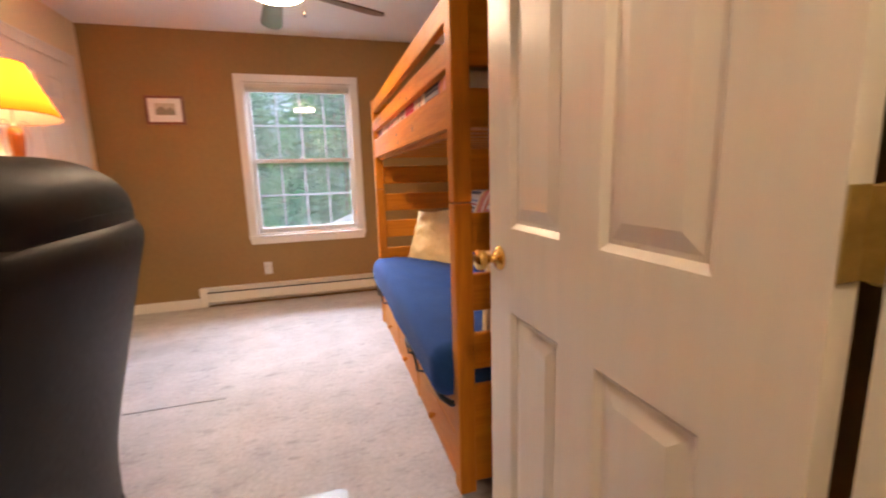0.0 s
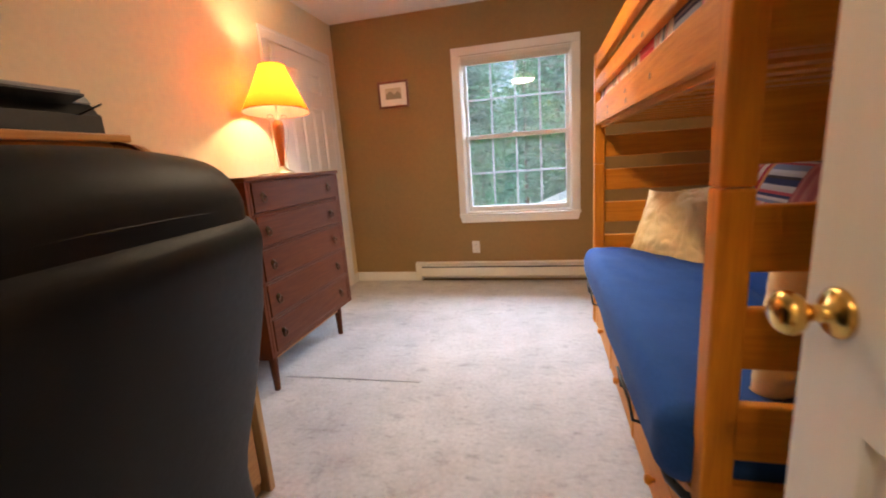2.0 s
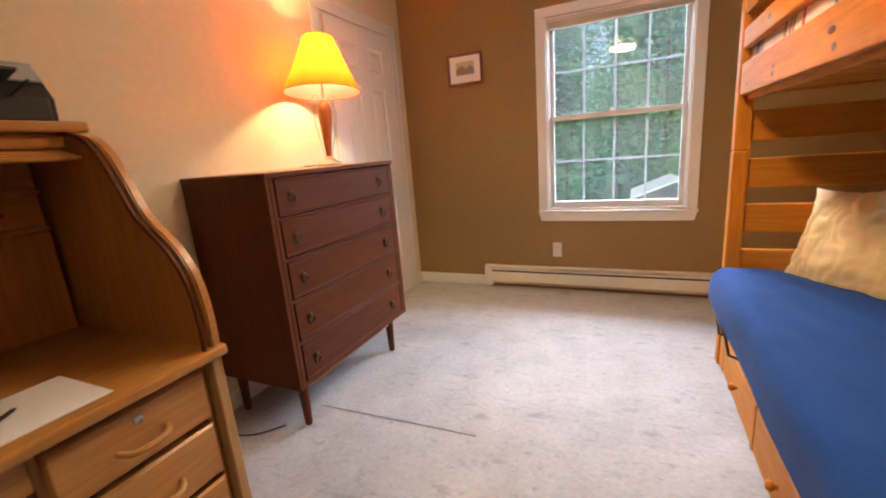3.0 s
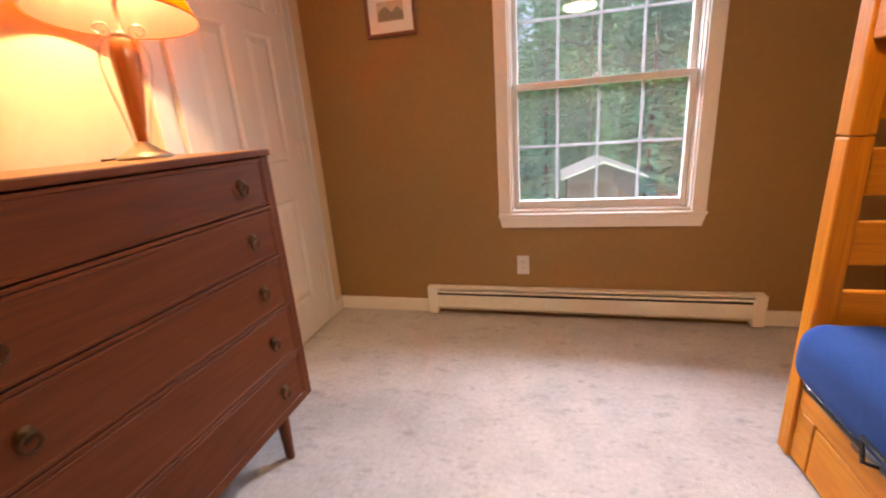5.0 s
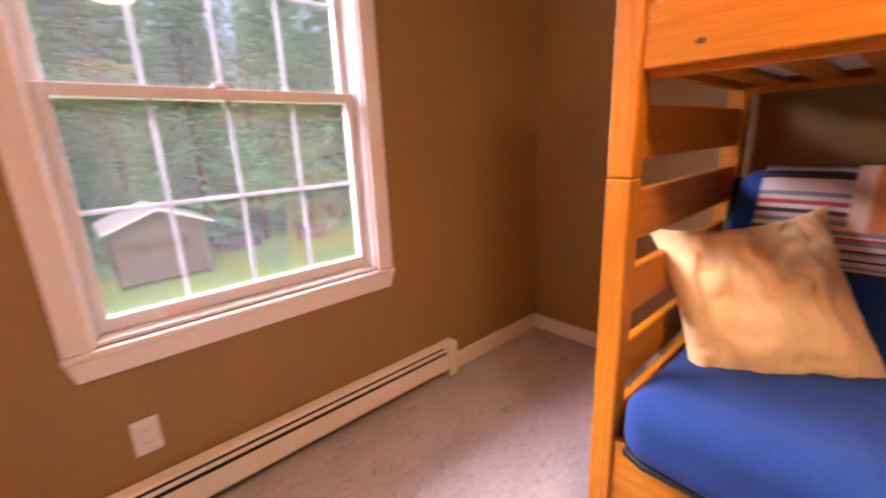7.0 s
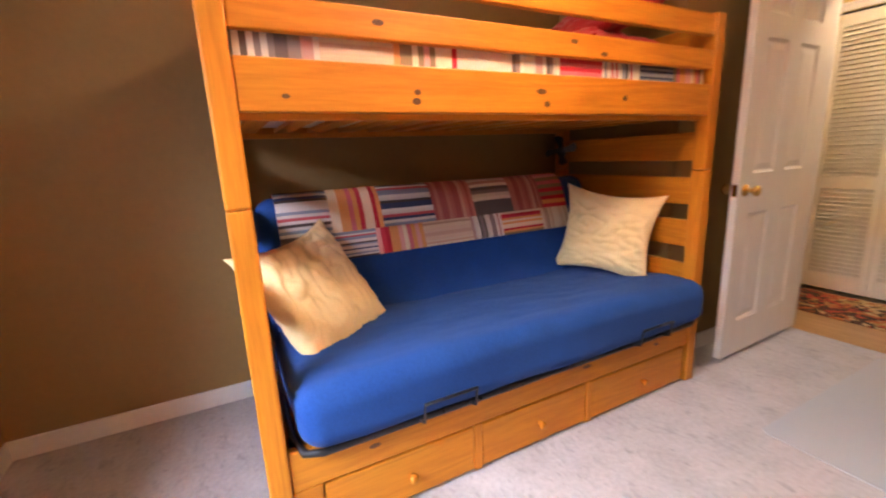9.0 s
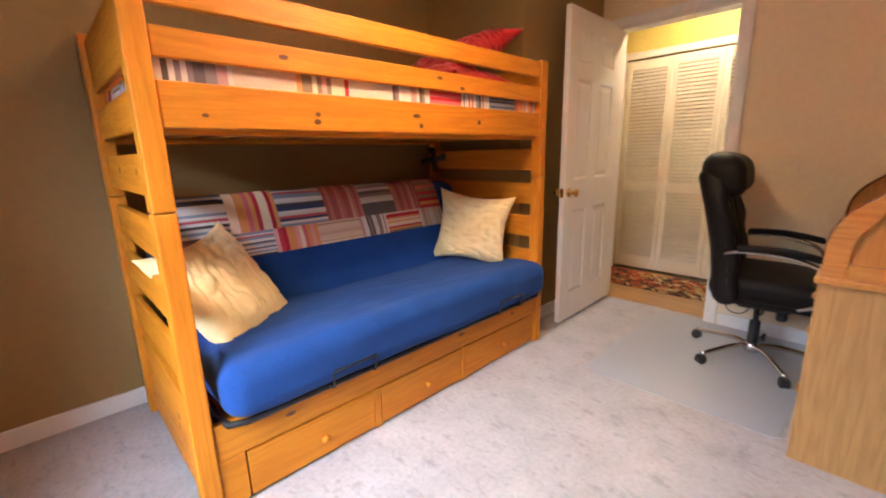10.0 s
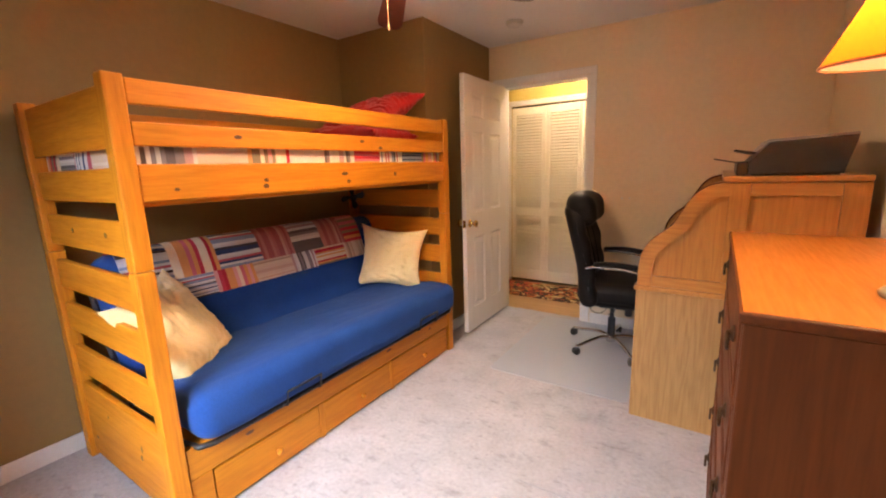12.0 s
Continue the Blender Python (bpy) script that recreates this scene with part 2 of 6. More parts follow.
BLACK_STEEL = surface("black_steel_tube", (0.008, 0.008, 0.009), (0.015, 0.015, 0.016), 0.3, 12, 80, 0.05, 300)
GREY_PLASTIC = surface("silver_grey_plastic", (0.30, 0.30, 0.31), (0.36, 0.36, 0.37), 0.35, 12, 80, 0.05, 300)
WHITE_PLASTIC = surface("white_plastic", (0.62, 0.60, 0.57), (0.68, 0.66, 0.62), 0.35, 12, 80, 0.03, 200)
CHROME = surface("chrome", (0.62, 0.62, 0.63), (0.7, 0.7, 0.71), 0.14, 12, 60, 0.02, 120, metal=1.0)
BRASS = surface("polished_brass", (0.72, 0.46, 0.12), (0.80, 0.54, 0.18), 0.2, 14, 60, 0.02, 120, metal=1.0)
HINGE_BRASS = surface("dull_brass", (0.34, 0.25, 0.075), (0.46, 0.34, 0.11), 0.42, 20, 90, 0.05, 150, metal=0.7)
OLD_BRASS = surface("aged_brass", (0.05, 0.028, 0.014), (0.10, 0.055, 0.026), 0.42, 30, 120, 0.1, 200, metal=0.9)
PEWTER = surface("pewter_metal", (0.45, 0.42, 0.36), (0.58, 0.55, 0.48), 0.32, 18, 90, 0.08, 200, metal=0.9)
# dresser top wood, made orange to carry the table lamp's light
LAMPLIT_TOP = wood("lamplit_honey_top", (0.50, 0.165, 0.02), (0.34, 0.10, 0.01), "y", 0.34, 12, 0.2)
AMBER_WOOD = wood("amber_lamp_wood", (0.52, 0.15, 0.018), (0.30, 0.07, 0.01), "z", 0.22, 18, 0.6)
FAN_WOOD = wood("dark_fan_blade", (0.085, 0.032, 0.02), (0.045, 0.016, 0.01), "x", 0.35, 10, 0.4)
PAPER = surface("white_paper", (0.80, 0.78, 0.74), (0.84, 0.82, 0.79), 0.85, 8, 60, 0.05, 200)
PRINT_INK = surface("faded_print", (0.50, 0.44, 0.33), (0.62, 0.57, 0.46), 0.8, 30, 120, 0.03, 200)
PRINT_DARK = surface("print_dark_ink", (0.24, 0.21, 0.15), (0.34, 0.30, 0.22), 0.8, 60, 160, 0.03, 200)
FRAME_WOOD = wood("mahogany_frame", (0.20, 0.06, 0.03), (0.12, 0.03, 0.015), "x", 0.3, 16, 0.5)
PANE = clear_glass("window_glass", (0.97, 0.985, 0.98), haze=0.02)
MAT_VINYL = surface("frosted_vinyl_mat", (0.37, 0.39, 0.42), (0.41, 0.43, 0.46), 0.33, 2, 12, 0.0, 420, spec=0.6, mix=1.5)
GRILLE = surface("white_grille", (0.27, 0.28, 0.28), (0.33, 0.34, 0.34), 0.6, 12, 80, 0.03, 200)
BLIND = surface("blind_slats", (0.62, 0.56, 0.48), (0.70, 0.64, 0.56), 0.5, 8, 60, 0.05, 100)
FAN_BOWL = glow("lit_frosted_bowl", (1.0, 0.74, 0.44), FAN_GLOW)
HALL_BOWL = glow("lit_hall_globe", (1.0, 0.78, 0.48), HALL_GLOW)
SIDING = surface("pale_siding", (0.42, 0.40, 0.36), (0.5, 0.48, 0.44), 0.7, 1, 12, 0.2, 40, stretch=(1, 1, 6))
GRASS = surface("lawn", (0.09, 0.19, 0.035), (0.15, 0.27, 0.06), 0.95, 0.6, 8, 0.6, 60, spec=0.1)
BARK = surface("bark", (0.075, 0.058, 0.045), (0.13, 0.105, 0.085), 0.95, 6, 30, 0.8, 60, spec=0.1)
NEEDLES = surface("pine_needles", (0.045, 0.18, 0.10), (0.09, 0.33, 0.18), 0.75, 0.5, 5, 0.1, 60, spec=0.2, spread=1)
LEAVES = surface("broad_leaves", (0.06, 0.22, 0.10), (0.13, 0.38, 0.17), 0.7, 0.5, 5, 0.1, 60, spec=0.2, spread=1)
SHED_WALL = wood("weathered_shed_boards", (0.085, 0.058, 0.036), (0.034, 0.022, 0.014), "z", 0.8, 8, 0.0)
SHED_ROOF = surface("pale_metal_roof", (0.56, 0.60, 0.64), (0.64, 0.68, 0.72), 0.35, 2, 20, 0.05, 40, metal=0.3)
STRIPE_WARM = stripes("red_stripe_cloth", [(0.55, 0.045, 0.07), (0.74, 0.60, 0.42), (0.60, 0.15, 0.18), (0.26, 0.19, 0.11), (0.68, 0.30, 0.10), (0.46, 0.025, 0.04), (0.70, 0.34, 0.30)], 11)
STRIPE_COOL = stripes("blue_stripe_cloth", [(0.66, 0.62, 0.57), (0.05, 0.06, 0.13), (0.60, 0.55, 0.49), (0.08, 0.06, 0.055), (0.68, 0.63, 0.56), (0.24, 0.27, 0.34), (0.50, 0.09, 0.10), (0.62, 0.57, 0.51)], 18)
STRIPE_PALE = stripes("beige_stripe_cloth", [(0.66, 0.50, 0.34), (0.56, 0.36, 0.25), (0.70, 0.55, 0.40), (0.40, 0.26, 0.18), (0.64, 0.46, 0.32)], 13)
STRIPE_PINK = stripes("rust_pink_stripe_cloth", [(0.50, 0.20, 0.16), (0.38, 0.11, 0.10), (0.58, 0.32, 0.25), (0.46, 0.15, 0.13)], 12)
STRIPE_GREY = stripes("grey_stripe_cloth", [(0.62, 0.55, 0.47), (0.14, 0.11, 0.10), (0.46, 0.27, 0.24), (0.70, 0.64, 0.56), (0.24, 0.19, 0.18)], 13)


def shade_cloth(name, face, through_light, share):
    """Lamp shade: thin pleatless cloth that lets light through."""
    m = bpy.data.materials.new(name)
    m.use_nodes = True
    n, l = m.node_tree.nodes, m.node_tree.links
    n.remove(n["Principled BSDF"])
    df, tl, mx = n.new("ShaderNodeBsdfDiffuse"), n.new("ShaderNodeBsdfTranslucent"), n.new("ShaderNodeMixShader")
    df.inputs["Color"].default_value, tl.inputs["Color"].default_value, mx.inputs["Fac"].default_value = face, through_light, share
    l.new(df.outputs[0], mx.inputs[1]), l.new(tl.outputs[0], mx.inputs[2]), l.new(mx.outputs[0], n["Material Output"].inputs["Surface"])
    return m


SHADE = shade_cloth("amber_lampshade", (0.66, 0.20, 0.03, 1), (1.0, 0.185, 0.008, 1), 0.88)
LINING = shade_cloth("white_shade_lining", (0.85, 0.80, 0.70, 1), (0.95, 0.88, 0.75, 1), 0.85)


def rug_pattern():
    m = bpy.data.materials.new("floral_rug_pile")
    m.use_nodes = True
    n, l = m.node_tree.nodes, m.node_tree.links
    b = n["Principled BSDF"]
    tc, nz, vo, ramp, add = n.new("ShaderNodeTexCoord"), n.new("ShaderNodeTexNoise"), n.new("ShaderNodeTexVoronoi"), n.new("ShaderNodeValToRGB"), n.new("ShaderNodeVectorMath")
    nz.inputs["Scale"].default_value, vo.inputs["Scale"].default_value = 9, 7
    l.new(tc.outputs["Object"], nz.inputs["Vector"])
    l.new(tc.outputs["Object"], add.inputs[0]), l.new(nz.outputs["Color"], add.inputs[1])
    l.new(add.outputs[0], vo.inputs["Vector"])
    sep = n.new("ShaderNodeSeparateColor")
    l.new(vo.outputs["Color"], sep.inputs[0]), l.new(sep.outputs[0], ramp.inputs["Fac"])
    ramp.color_ramp.interpolation = "CONSTANT"
    cols = [(0.03, 0.018, 0.012), (0.45, 0.13, 0.03), (0.60, 0.44, 0.22), (0.10, 0.04, 0.02), (0.40, 0.25, 0.08), (0.035, 0.02, 0.015), (0.42, 0.06, 0.03)]
    els = ramp.color_ramp.elements
    while len(els) < len(cols):
        els.new(0.5)
    for i, c in enumerate(cols):
        els[i].position, els[i].color = i / len(cols), rgba(c)
    l.new(ramp.outputs["Color"], b.inputs["Base Color"])
    b.inputs["Roughness"].default_value = 0.95
    return m


RUG = rug_pattern()

# ---- mesh helpers ----
ORIGIN = {}


def thing(name, base, label, category, group="", turn=None, kind=""):
    """An Empty at the base of a thing. With turn (degrees), its parts are given in its own space, else in the room's."""
    ob = new(name)
    ob.empty_display_size = 0.05
    ob.matrix_world = pose(*base, 0, 0, turn or 0)
    ORIGIN[ob.name] = Vector(base) if turn is None else Vector()
    return tagged(ob, label, category, group, kind)


def part(name, bm, material, parent=None, label="", smooth=False):
    """Links a bmesh as one mesh object under a thing or a part."""
    me = bpy.data.meshes.new(name)
    o = ORIGIN.get(parent.name, Vector()) if parent else Vector()
    if o.length:
        bmesh.ops.translate(bm, verts=bm.verts, vec=-o)
    bmesh.ops.recalc_face_normals(bm, faces=bm.faces)
    bm.to_mesh(me)
    bm.free()
    for m in material if isinstance(material, (list, tuple)) else (material,):
        me.materials.append(m)
    if smooth:
        me.polygons.foreach_set("use_smooth", [True] * len(me.polygons))
    ob = new(name, me)
    if parent:
        ob.parent = parent
        ORIGIN[ob.name] = o
    if label:
        ob["label"] = label
    return ob


def piece(name, mesh, parent, m):
    ob = new(name, mesh)
    ob.parent = parent
    ob.matrix_basis = m
    return ob


def setting(name, bm, material, label, category, smooth=False):
    return tagged(part(name, bm, material, None, "", smooth), label, category, "", "structure")


def box(x0, x1, y0, y1, z0, z1, r=0.0, seg=1):
    bm = bmesh.new()
    bmesh.ops.create_cube(bm, size=1)
    for v in bm.verts:
        v.co = Vector(((x0 + x1) / 2 + v.co.x * (x1 - x0), (y0 + y1) / 2 + v.co.y * (y1 - y0), (z0 + z1) / 2 + v.co.z * (z1 - z0)))
    if r:
        bmesh.ops.bevel(bm, geom=bm.edges[:], offset=r, segments=seg, affect="EDGES", profile=0.5)
    return bm


def join(*bms):
    out = bms[0]
    for b in bms[1:]:
        me = bpy.data.meshes.new("tmp")
        b.to_mesh(me)
        out.from_mesh(me)
        b.free()
        bpy.data.meshes.remove(me)
    return out


def moved(bm, m):
    bmesh.ops.transform(bm, matrix=m, verts=bm.verts)
    return bm


def lathe(profile, n=24, caps=True):
    """Turned solid round z from (radius, height) pairs."""
    bm = bmesh.new()
    rings = []
    for r, z in profile:
        rings.append([bm.verts.new((max(r, 0.0004) * math.cos(2 * math.pi * i / n), max(r, 0.0004) * math.sin(2 * math.pi * i / n), z)) for i in range(n)])
    for a, b in zip(rings, rings[1:]):
        for i in range(n):
            bm.faces.new((a[i], a[(i + 1) % n], b[(i + 1) % n], b[i]))
    if caps:
        bm.faces.new(rings[0]), bm.faces.new(rings[-1])
    return bm


def tube(points, r, n=10, closed=False):
    """Round bar along a line of points."""
    bm = bmesh.new()
    pts = [Vector(p) for p in points]
    rings = []
    up = Vector((0, 0, 1))
    for i, p in enumerate(pts):
        a, b = (pts[i - 1] if i or closed else p), (pts[(i + 1) % len(pts)] if i < len(pts) - 1 or closed else p)
        d = (b - a).normalized()
        s = d.cross(up if abs(d.z) < 0.95 else Vector((1, 0, 0))).normalized()
        t = s.cross(d)
        rings.append([bm.verts.new(p + r * (math.cos(2 * math.pi * k / n) * s + math.sin(2 * math.pi * k / n) * t)) for k in range(n)])
    pairs = list(zip(rings, rings[1:])) + ([(rings[-1], rings[0])] if closed else [])
    for a, b in pairs:
        for k in range(n):
            bm.faces.new((a[k], a[(k + 1) % n], b[(k + 1) % n], b[k]))
    if not closed:
        bm.faces.new(rings[0]), bm.faces.new(rings[-1])
    return bm


def curve_points(pts, n=8):
    """Smooth line through points."""
    p = [Vector(q) for q in pts]
    out = []
    for i in range(len(p) - 1):
        a, b, c, d = p[max(i - 1, 0)], p[i], p[i + 1], p[min(i + 2, len(p) - 1)]
        for k in range(n):
            t = k / n
            out.append(0.5 * ((2 * b) + (c - a) * t + (2 * a - 5 * b + 4 * c - d) * t * t + (3 * b - a - 3 * c + d) * t ** 3))
    return out + [p[-1]]


def extrude_outline(pts, axis, a, b, r=0.0):
    """Solid slab from a closed outline of pairs, from a to b along axis."""
    bm = bmesh.new()
    def co(p, d):
        return Vector((d, p[0], p[1])) if axis == "x" else Vector((p[0], d, p[1])) if axis == "y" else Vector((p[0], p[1], d))
    lo, hi = [bm.verts.new(co(p, a)) for p in pts], [bm.verts.new(co(p, b)) for p in pts]
    bm.faces.new(lo), bm.faces.new(hi)
    for i in range(len(pts)):
        bm.faces.new((lo[i], lo[(i + 1) % len(pts)], hi[(i + 1) % len(pts)], hi[i]))
    if r:
        es = [e for e in bm.edges if len(e.link_faces) == 2 and any(len(f.verts) > 4 for f in e.link_faces)]
        bmesh.ops.bevel(bm, geom=es, offset=r, segments=2, affect="EDGES", profile=0.5)
    return bm


def soft_box(c, size, r, mid=8, edge=4, warp=None):
    """Padded block with round edges; warp(v) moves each vertex."""
    def line(h):
        arc = [h - r + r * math.tan(radians(45) * k / edge) for k in range(edge + 1)]
        inner = [(-h + r) + (2 * h - 2 * r) * k / mid for k in range(1, mid)]
        return [-v for v in reversed(arc)] + inner + arc
    hs = [s / 2 for s in size]
    ax = [line(h) for h in hs]
    verts, faces, index = [], [], {}
    def vid(p):
        key = tuple(round(v, 5) for v in p)
        if key not in index:
            q = Vector(p)
            inner = Vector([max(-h + r, min(h - r, v)) for v, h in zip(p, hs)])
            d = q - inner
            q = inner + d.normalized() * r if d.length > 1e-6 else q
            index[key] = len(verts)
            verts.append(q)
        return index[key]
    for a in range(3):
        u, w = (a + 1) % 3, (a + 2) % 3
        for s in (-1, 1):
            for i in range(len(ax[u]) - 1):
                for j in range(len(ax[w]) - 1):
                    quad = []
                    for du, dw in ((0, 0), (1, 0), (1, 1), (0, 1)):
                        p = [0, 0, 0]
                        p[a], p[u], p[w] = s * hs[a], ax[u][i + du], ax[w][j + dw]
                        quad.append(vid(p))
                    if len(set(quad)) == 4:
                        faces.append(quad if s > 0 else quad[::-1])
    bm = bmesh.new()
    vs = [bm.verts.new(Vector(c) + (warp(v) if warp else v)) for v in verts]
    for f in faces:
        try:
            bm.faces.new([vs[k] for k in f])
        except ValueError:
            pass
    return bm


def cushion(w, h, t, n=22, seed=0, crease=0.012):
    """Square scatter cushion, pinched seams, drawn-out corners and creases, lying in x and y."""
    bm = bmesh.new()
    off = Vector((seed * 7.3, seed * 3.1, 0))
    grid = {}
    for s in (1, -1):
        for i in range(n + 1):
            for j in range(n + 1):
                u, v = 2 * i / n - 1, 2 * j / n - 1
                rim = i in (0, n) or j in (0, n)
                if rim and s < 0:
                    grid[s, i, j] = grid[1, i, j]
                    continue
                pull = 1 - 0.17 * (1 - u * u) * (abs(v) ** 3)
                pull_u = 1 - 0.17 * (1 - v * v) * (abs(u) ** 3)
                z = t / 2 * ((1 - abs(u) ** 2.4) * (1 - abs(v) ** 2.4)) ** 0.45
                wob = crease * noise.noise(Vector((u * 2.2, v * 2.2, s)) + off) + 0.5 * crease * noise.noise(Vector((u * 6, v * 3, s)) + off) - 0.9 * crease * max(0, 0.22 - abs(noise.noise(Vector((u * 2 + v * 3, v * 5 - u * 1.5, s)) + off))) / 0.22
                edge = 0 if rim else 1
                grid[s, i, j] = bm.verts.new((u * w / 2 * pull_u, v * h / 2 * pull, s * (z + wob * edge * min(1, 4 * z / t))))
    for s in (1, -1):
        for i in range(n):
            for j in range(n):
                q = [grid[s, i, j], grid[s, i + 1, j], grid[s, i + 1, j + 1], grid[s, i, j + 1]]
                try:
                    bm.faces.new(q if s > 0 else q[::-1])
                except ValueError:
                    pass
    return bm


def frame_rings(bm, o, u, v, nrm, w, h, steps):
    """Moulded rectangle: rings of (inset, height above the face), the last one filled."""
    o, u, v, nrm = Vector(o), Vector(u), Vector(v), Vector(nrm)
    rings = []
    for ins, up in steps:
        rings.append([bm.verts.new(o + u * a + v * b + nrm * up) for a, b in ((ins, ins), (w - ins, ins), (w - ins, h - ins), (ins, h - ins))])
    for a, b in zip(rings, rings[1:]):
        for i in range(4):
            bm.faces.new((a[i], a[(i + 1) % 4], b[(i + 1) % 4], b[i]))
    bm.faces.new(rings[-1])
    return bm

# ---- the room's shell ----
WIN_X0, WIN_X1, WIN_Z0, WIN_Z1 = -0.33, 0.604, 0.643, 2.004     # opening of the window
CL_Y0, CL_Y1, CL_Z = 2.997, 3.808, 2.04                         # closet doorway in the west wall
DR_X0, DR_X1, DR_Z = -0.02, 0.745, 2.065                       # entrance in the south wall


def wall_with_hole(axis, face, back, a0, a1, h0, h1, z0, z1, top=ZC):
    """Wall slab from a0 to a1 with one opening h0..h1, z0..z1, butted from four blocks."""
    def blk(p0, p1, q0, q1):
        lo, hi = min(face, back), max(face, back)
        return box(lo, hi, p0, p1, q0, q1) if axis == "x" else box(p0, p1, lo, hi, q0, q1)
    parts = [blk(a0, h0, 0, top), blk(h1, a1, 0, top), blk(h0, h1, z1, top)]
    if z0 > 0:
        parts.append(blk(h0, h1, 0, z0))
    return join(*parts)


setting("floor", box(XW - WT, XE + WT, YS - 0.06, YN + WT, -0.06, 0.0), CARPET, "light grey-beige cut pile carpet with scuffs", "carpet")
setting("wall_north", wall_with_hole("y", YN, YN + WT, XW - WT, XE + WT, WIN_X0, WIN_X1, WIN_Z0, WIN_Z1), BROWN_WALL, "olive-brown painted plaster wall with a window", "wall")
setting("wall_west", wall_with_hole("x", XW, XW - WT, YS - 0.115, YN, CL_Y0, CL_Y1, 0, CL_Z), BEIGE_WALL, "warm beige painted plaster wall with closet doorway", "wall")
setting("wall_east", box(XE, XE + WT, CHY, YN, 0, ZC), BROWN_WALL, "olive-brown painted plaster wall behind the bunk bed", "wall")
setting("wall_south", wall_with_hole("y", YS, YH, XW, CHX, DR_X0, DR_X1, 0, DR_Z), BEIGE_WALL, "warm beige painted plaster wall with the entrance", "wall")
setting("wall_alcove", join(box(CHX, XE + WT, CHY - 0.1, CHY, 0, ZC), box(CHX, CHX + 0.1, YH, CHY - 0.1, 0, ZC)), BROWN_WALL, "olive-brown boxed-out corner beside the entrance", "wall")
setting("ceiling", box(XW - WT, XE + WT, YH, YN + WT, ZC, ZC + 0.1), CEILING, "flat white painted ceiling", "ceiling")
setting("wall_closet_back", join(box(XW - 0.75, XW - 0.7, CL_Y0 - 0.35, CL_Y1 + 0.35, -0.06, ZC + 0.1), box(XW - 0.7, XW - WT, CL_Y0 - 0.35, CL_Y0 - 0.3, -0.06, ZC + 0.1), box(XW - 0.7, XW - WT, CL_Y1 + 0.3, CL_Y1 + 0.35, -0.06, ZC + 0.1), box(XW - 0.7, XW - WT, CL_Y0 - 0.3, CL_Y1 + 0.3, -0.06, 0.0), box(XW - 0.7, XW - WT, CL_Y0 - 0.3, CL_Y1 + 0.3, ZC, ZC + 0.1)), BEIGE_WALL, "plain closet wall behind a shut door", "wall")

# hall outside the entrance
HX0, HX1 = -1.2, 2.3
setting("hall_floor", box(HX0, HX1, YB - 0.1, YS - 0.06, -0.06, -0.004), OAK_FLOOR, "honey oak strip floor in the hallway", "floor")
BF_X0, BF_X1, BF_Z = -0.52, 1.09, 2.022
setting("wall_hall", wall_with_hole("y", YB - 0.01, YB - 0.14, HX0, HX1, BF_X0, BF_X1, 0, BF_Z), YELLOW_WALL, "yellow painted hallway wall above closet doors", "wall")
setting("wall_hall_ends", join(box(HX0 - 0.1, HX0, YB - 0.14, YH, 0, ZC), box(HX1, HX1 + 0.1, YB - 0.14, YH, 0, ZC), box(CHX + 0.1, HX1, YH, YH + 0.1, 0, ZC), box(HX0, XW, YH, YH + 0.1, 0, ZC)), YELLOW_WALL, "yellow painted hallway end walls", "wall")
setting("hall_ceiling", box(HX0 - 0.1, HX1 + 0.1, YB - 0.14, YH, ZC, ZC + 0.1), CEILING, "white painted hallway ceiling", "ceiling")
# brown paint here stands for the shade seen between the louvre slats
setting("hall_closet_inside", join(box(BF_X0 - 0.15, BF_X1 + 0.15, YB - 0.75, YB - 0.7, -0.06, ZC + 0.1), box(BF_X0 - 0.15, BF_X0 - 0.1, YB - 0.7, YB - 0.14, -0.06, ZC + 0.1), box(BF_X1 + 0.1, BF_X1 + 0.15, YB - 0.7, YB - 0.14, -0.06, ZC + 0.1), box(BF_X0 - 0.1, BF_X1 + 0.1, YB - 0.7, YB - 0.14, ZC, ZC + 0.1), box(BF_X0 - 0.1, BF_X1 + 0.1, YB - 0.7, YB - 0.1, -0.06, -0.004)), BROWN_WALL, "hallway closet shell, brown to put shade behind the louvres", "wall")


def skirting(name, x0, x1, y0, y1):
    bm = box(x0, x1, y0, y1, 0.0, 0.088, 0.004, 2)
    return setting(name, bm, TRIM, "white painted wooden baseboard on the carpet", "baseboard")


B = 0.014
skirting("baseboard_north_1", XW + B, -0.862, YN - B, YN)
skirting("baseboard_north_2", 0.992, XE - B, YN - B, YN)
skirting("baseboard_east", XE - B, XE, CHY + B, YN)
skirting("baseboard_west_1", XW, XW + B, YS + B, CL_Y0 - 0.09)
skirting("baseboard_west_2", XW, XW + B, CL_Y1 + 0.09, YN)
skirting("baseboard_south", XW + B, DR_X0 - 0.07, YS, YS + B)
skirting("baseboard_alcove_1", CHX - B, XE - B, CHY, CHY + B)
skirting("baseboard_alcove_2", CHX - B, CHX, YS + B, CHY)


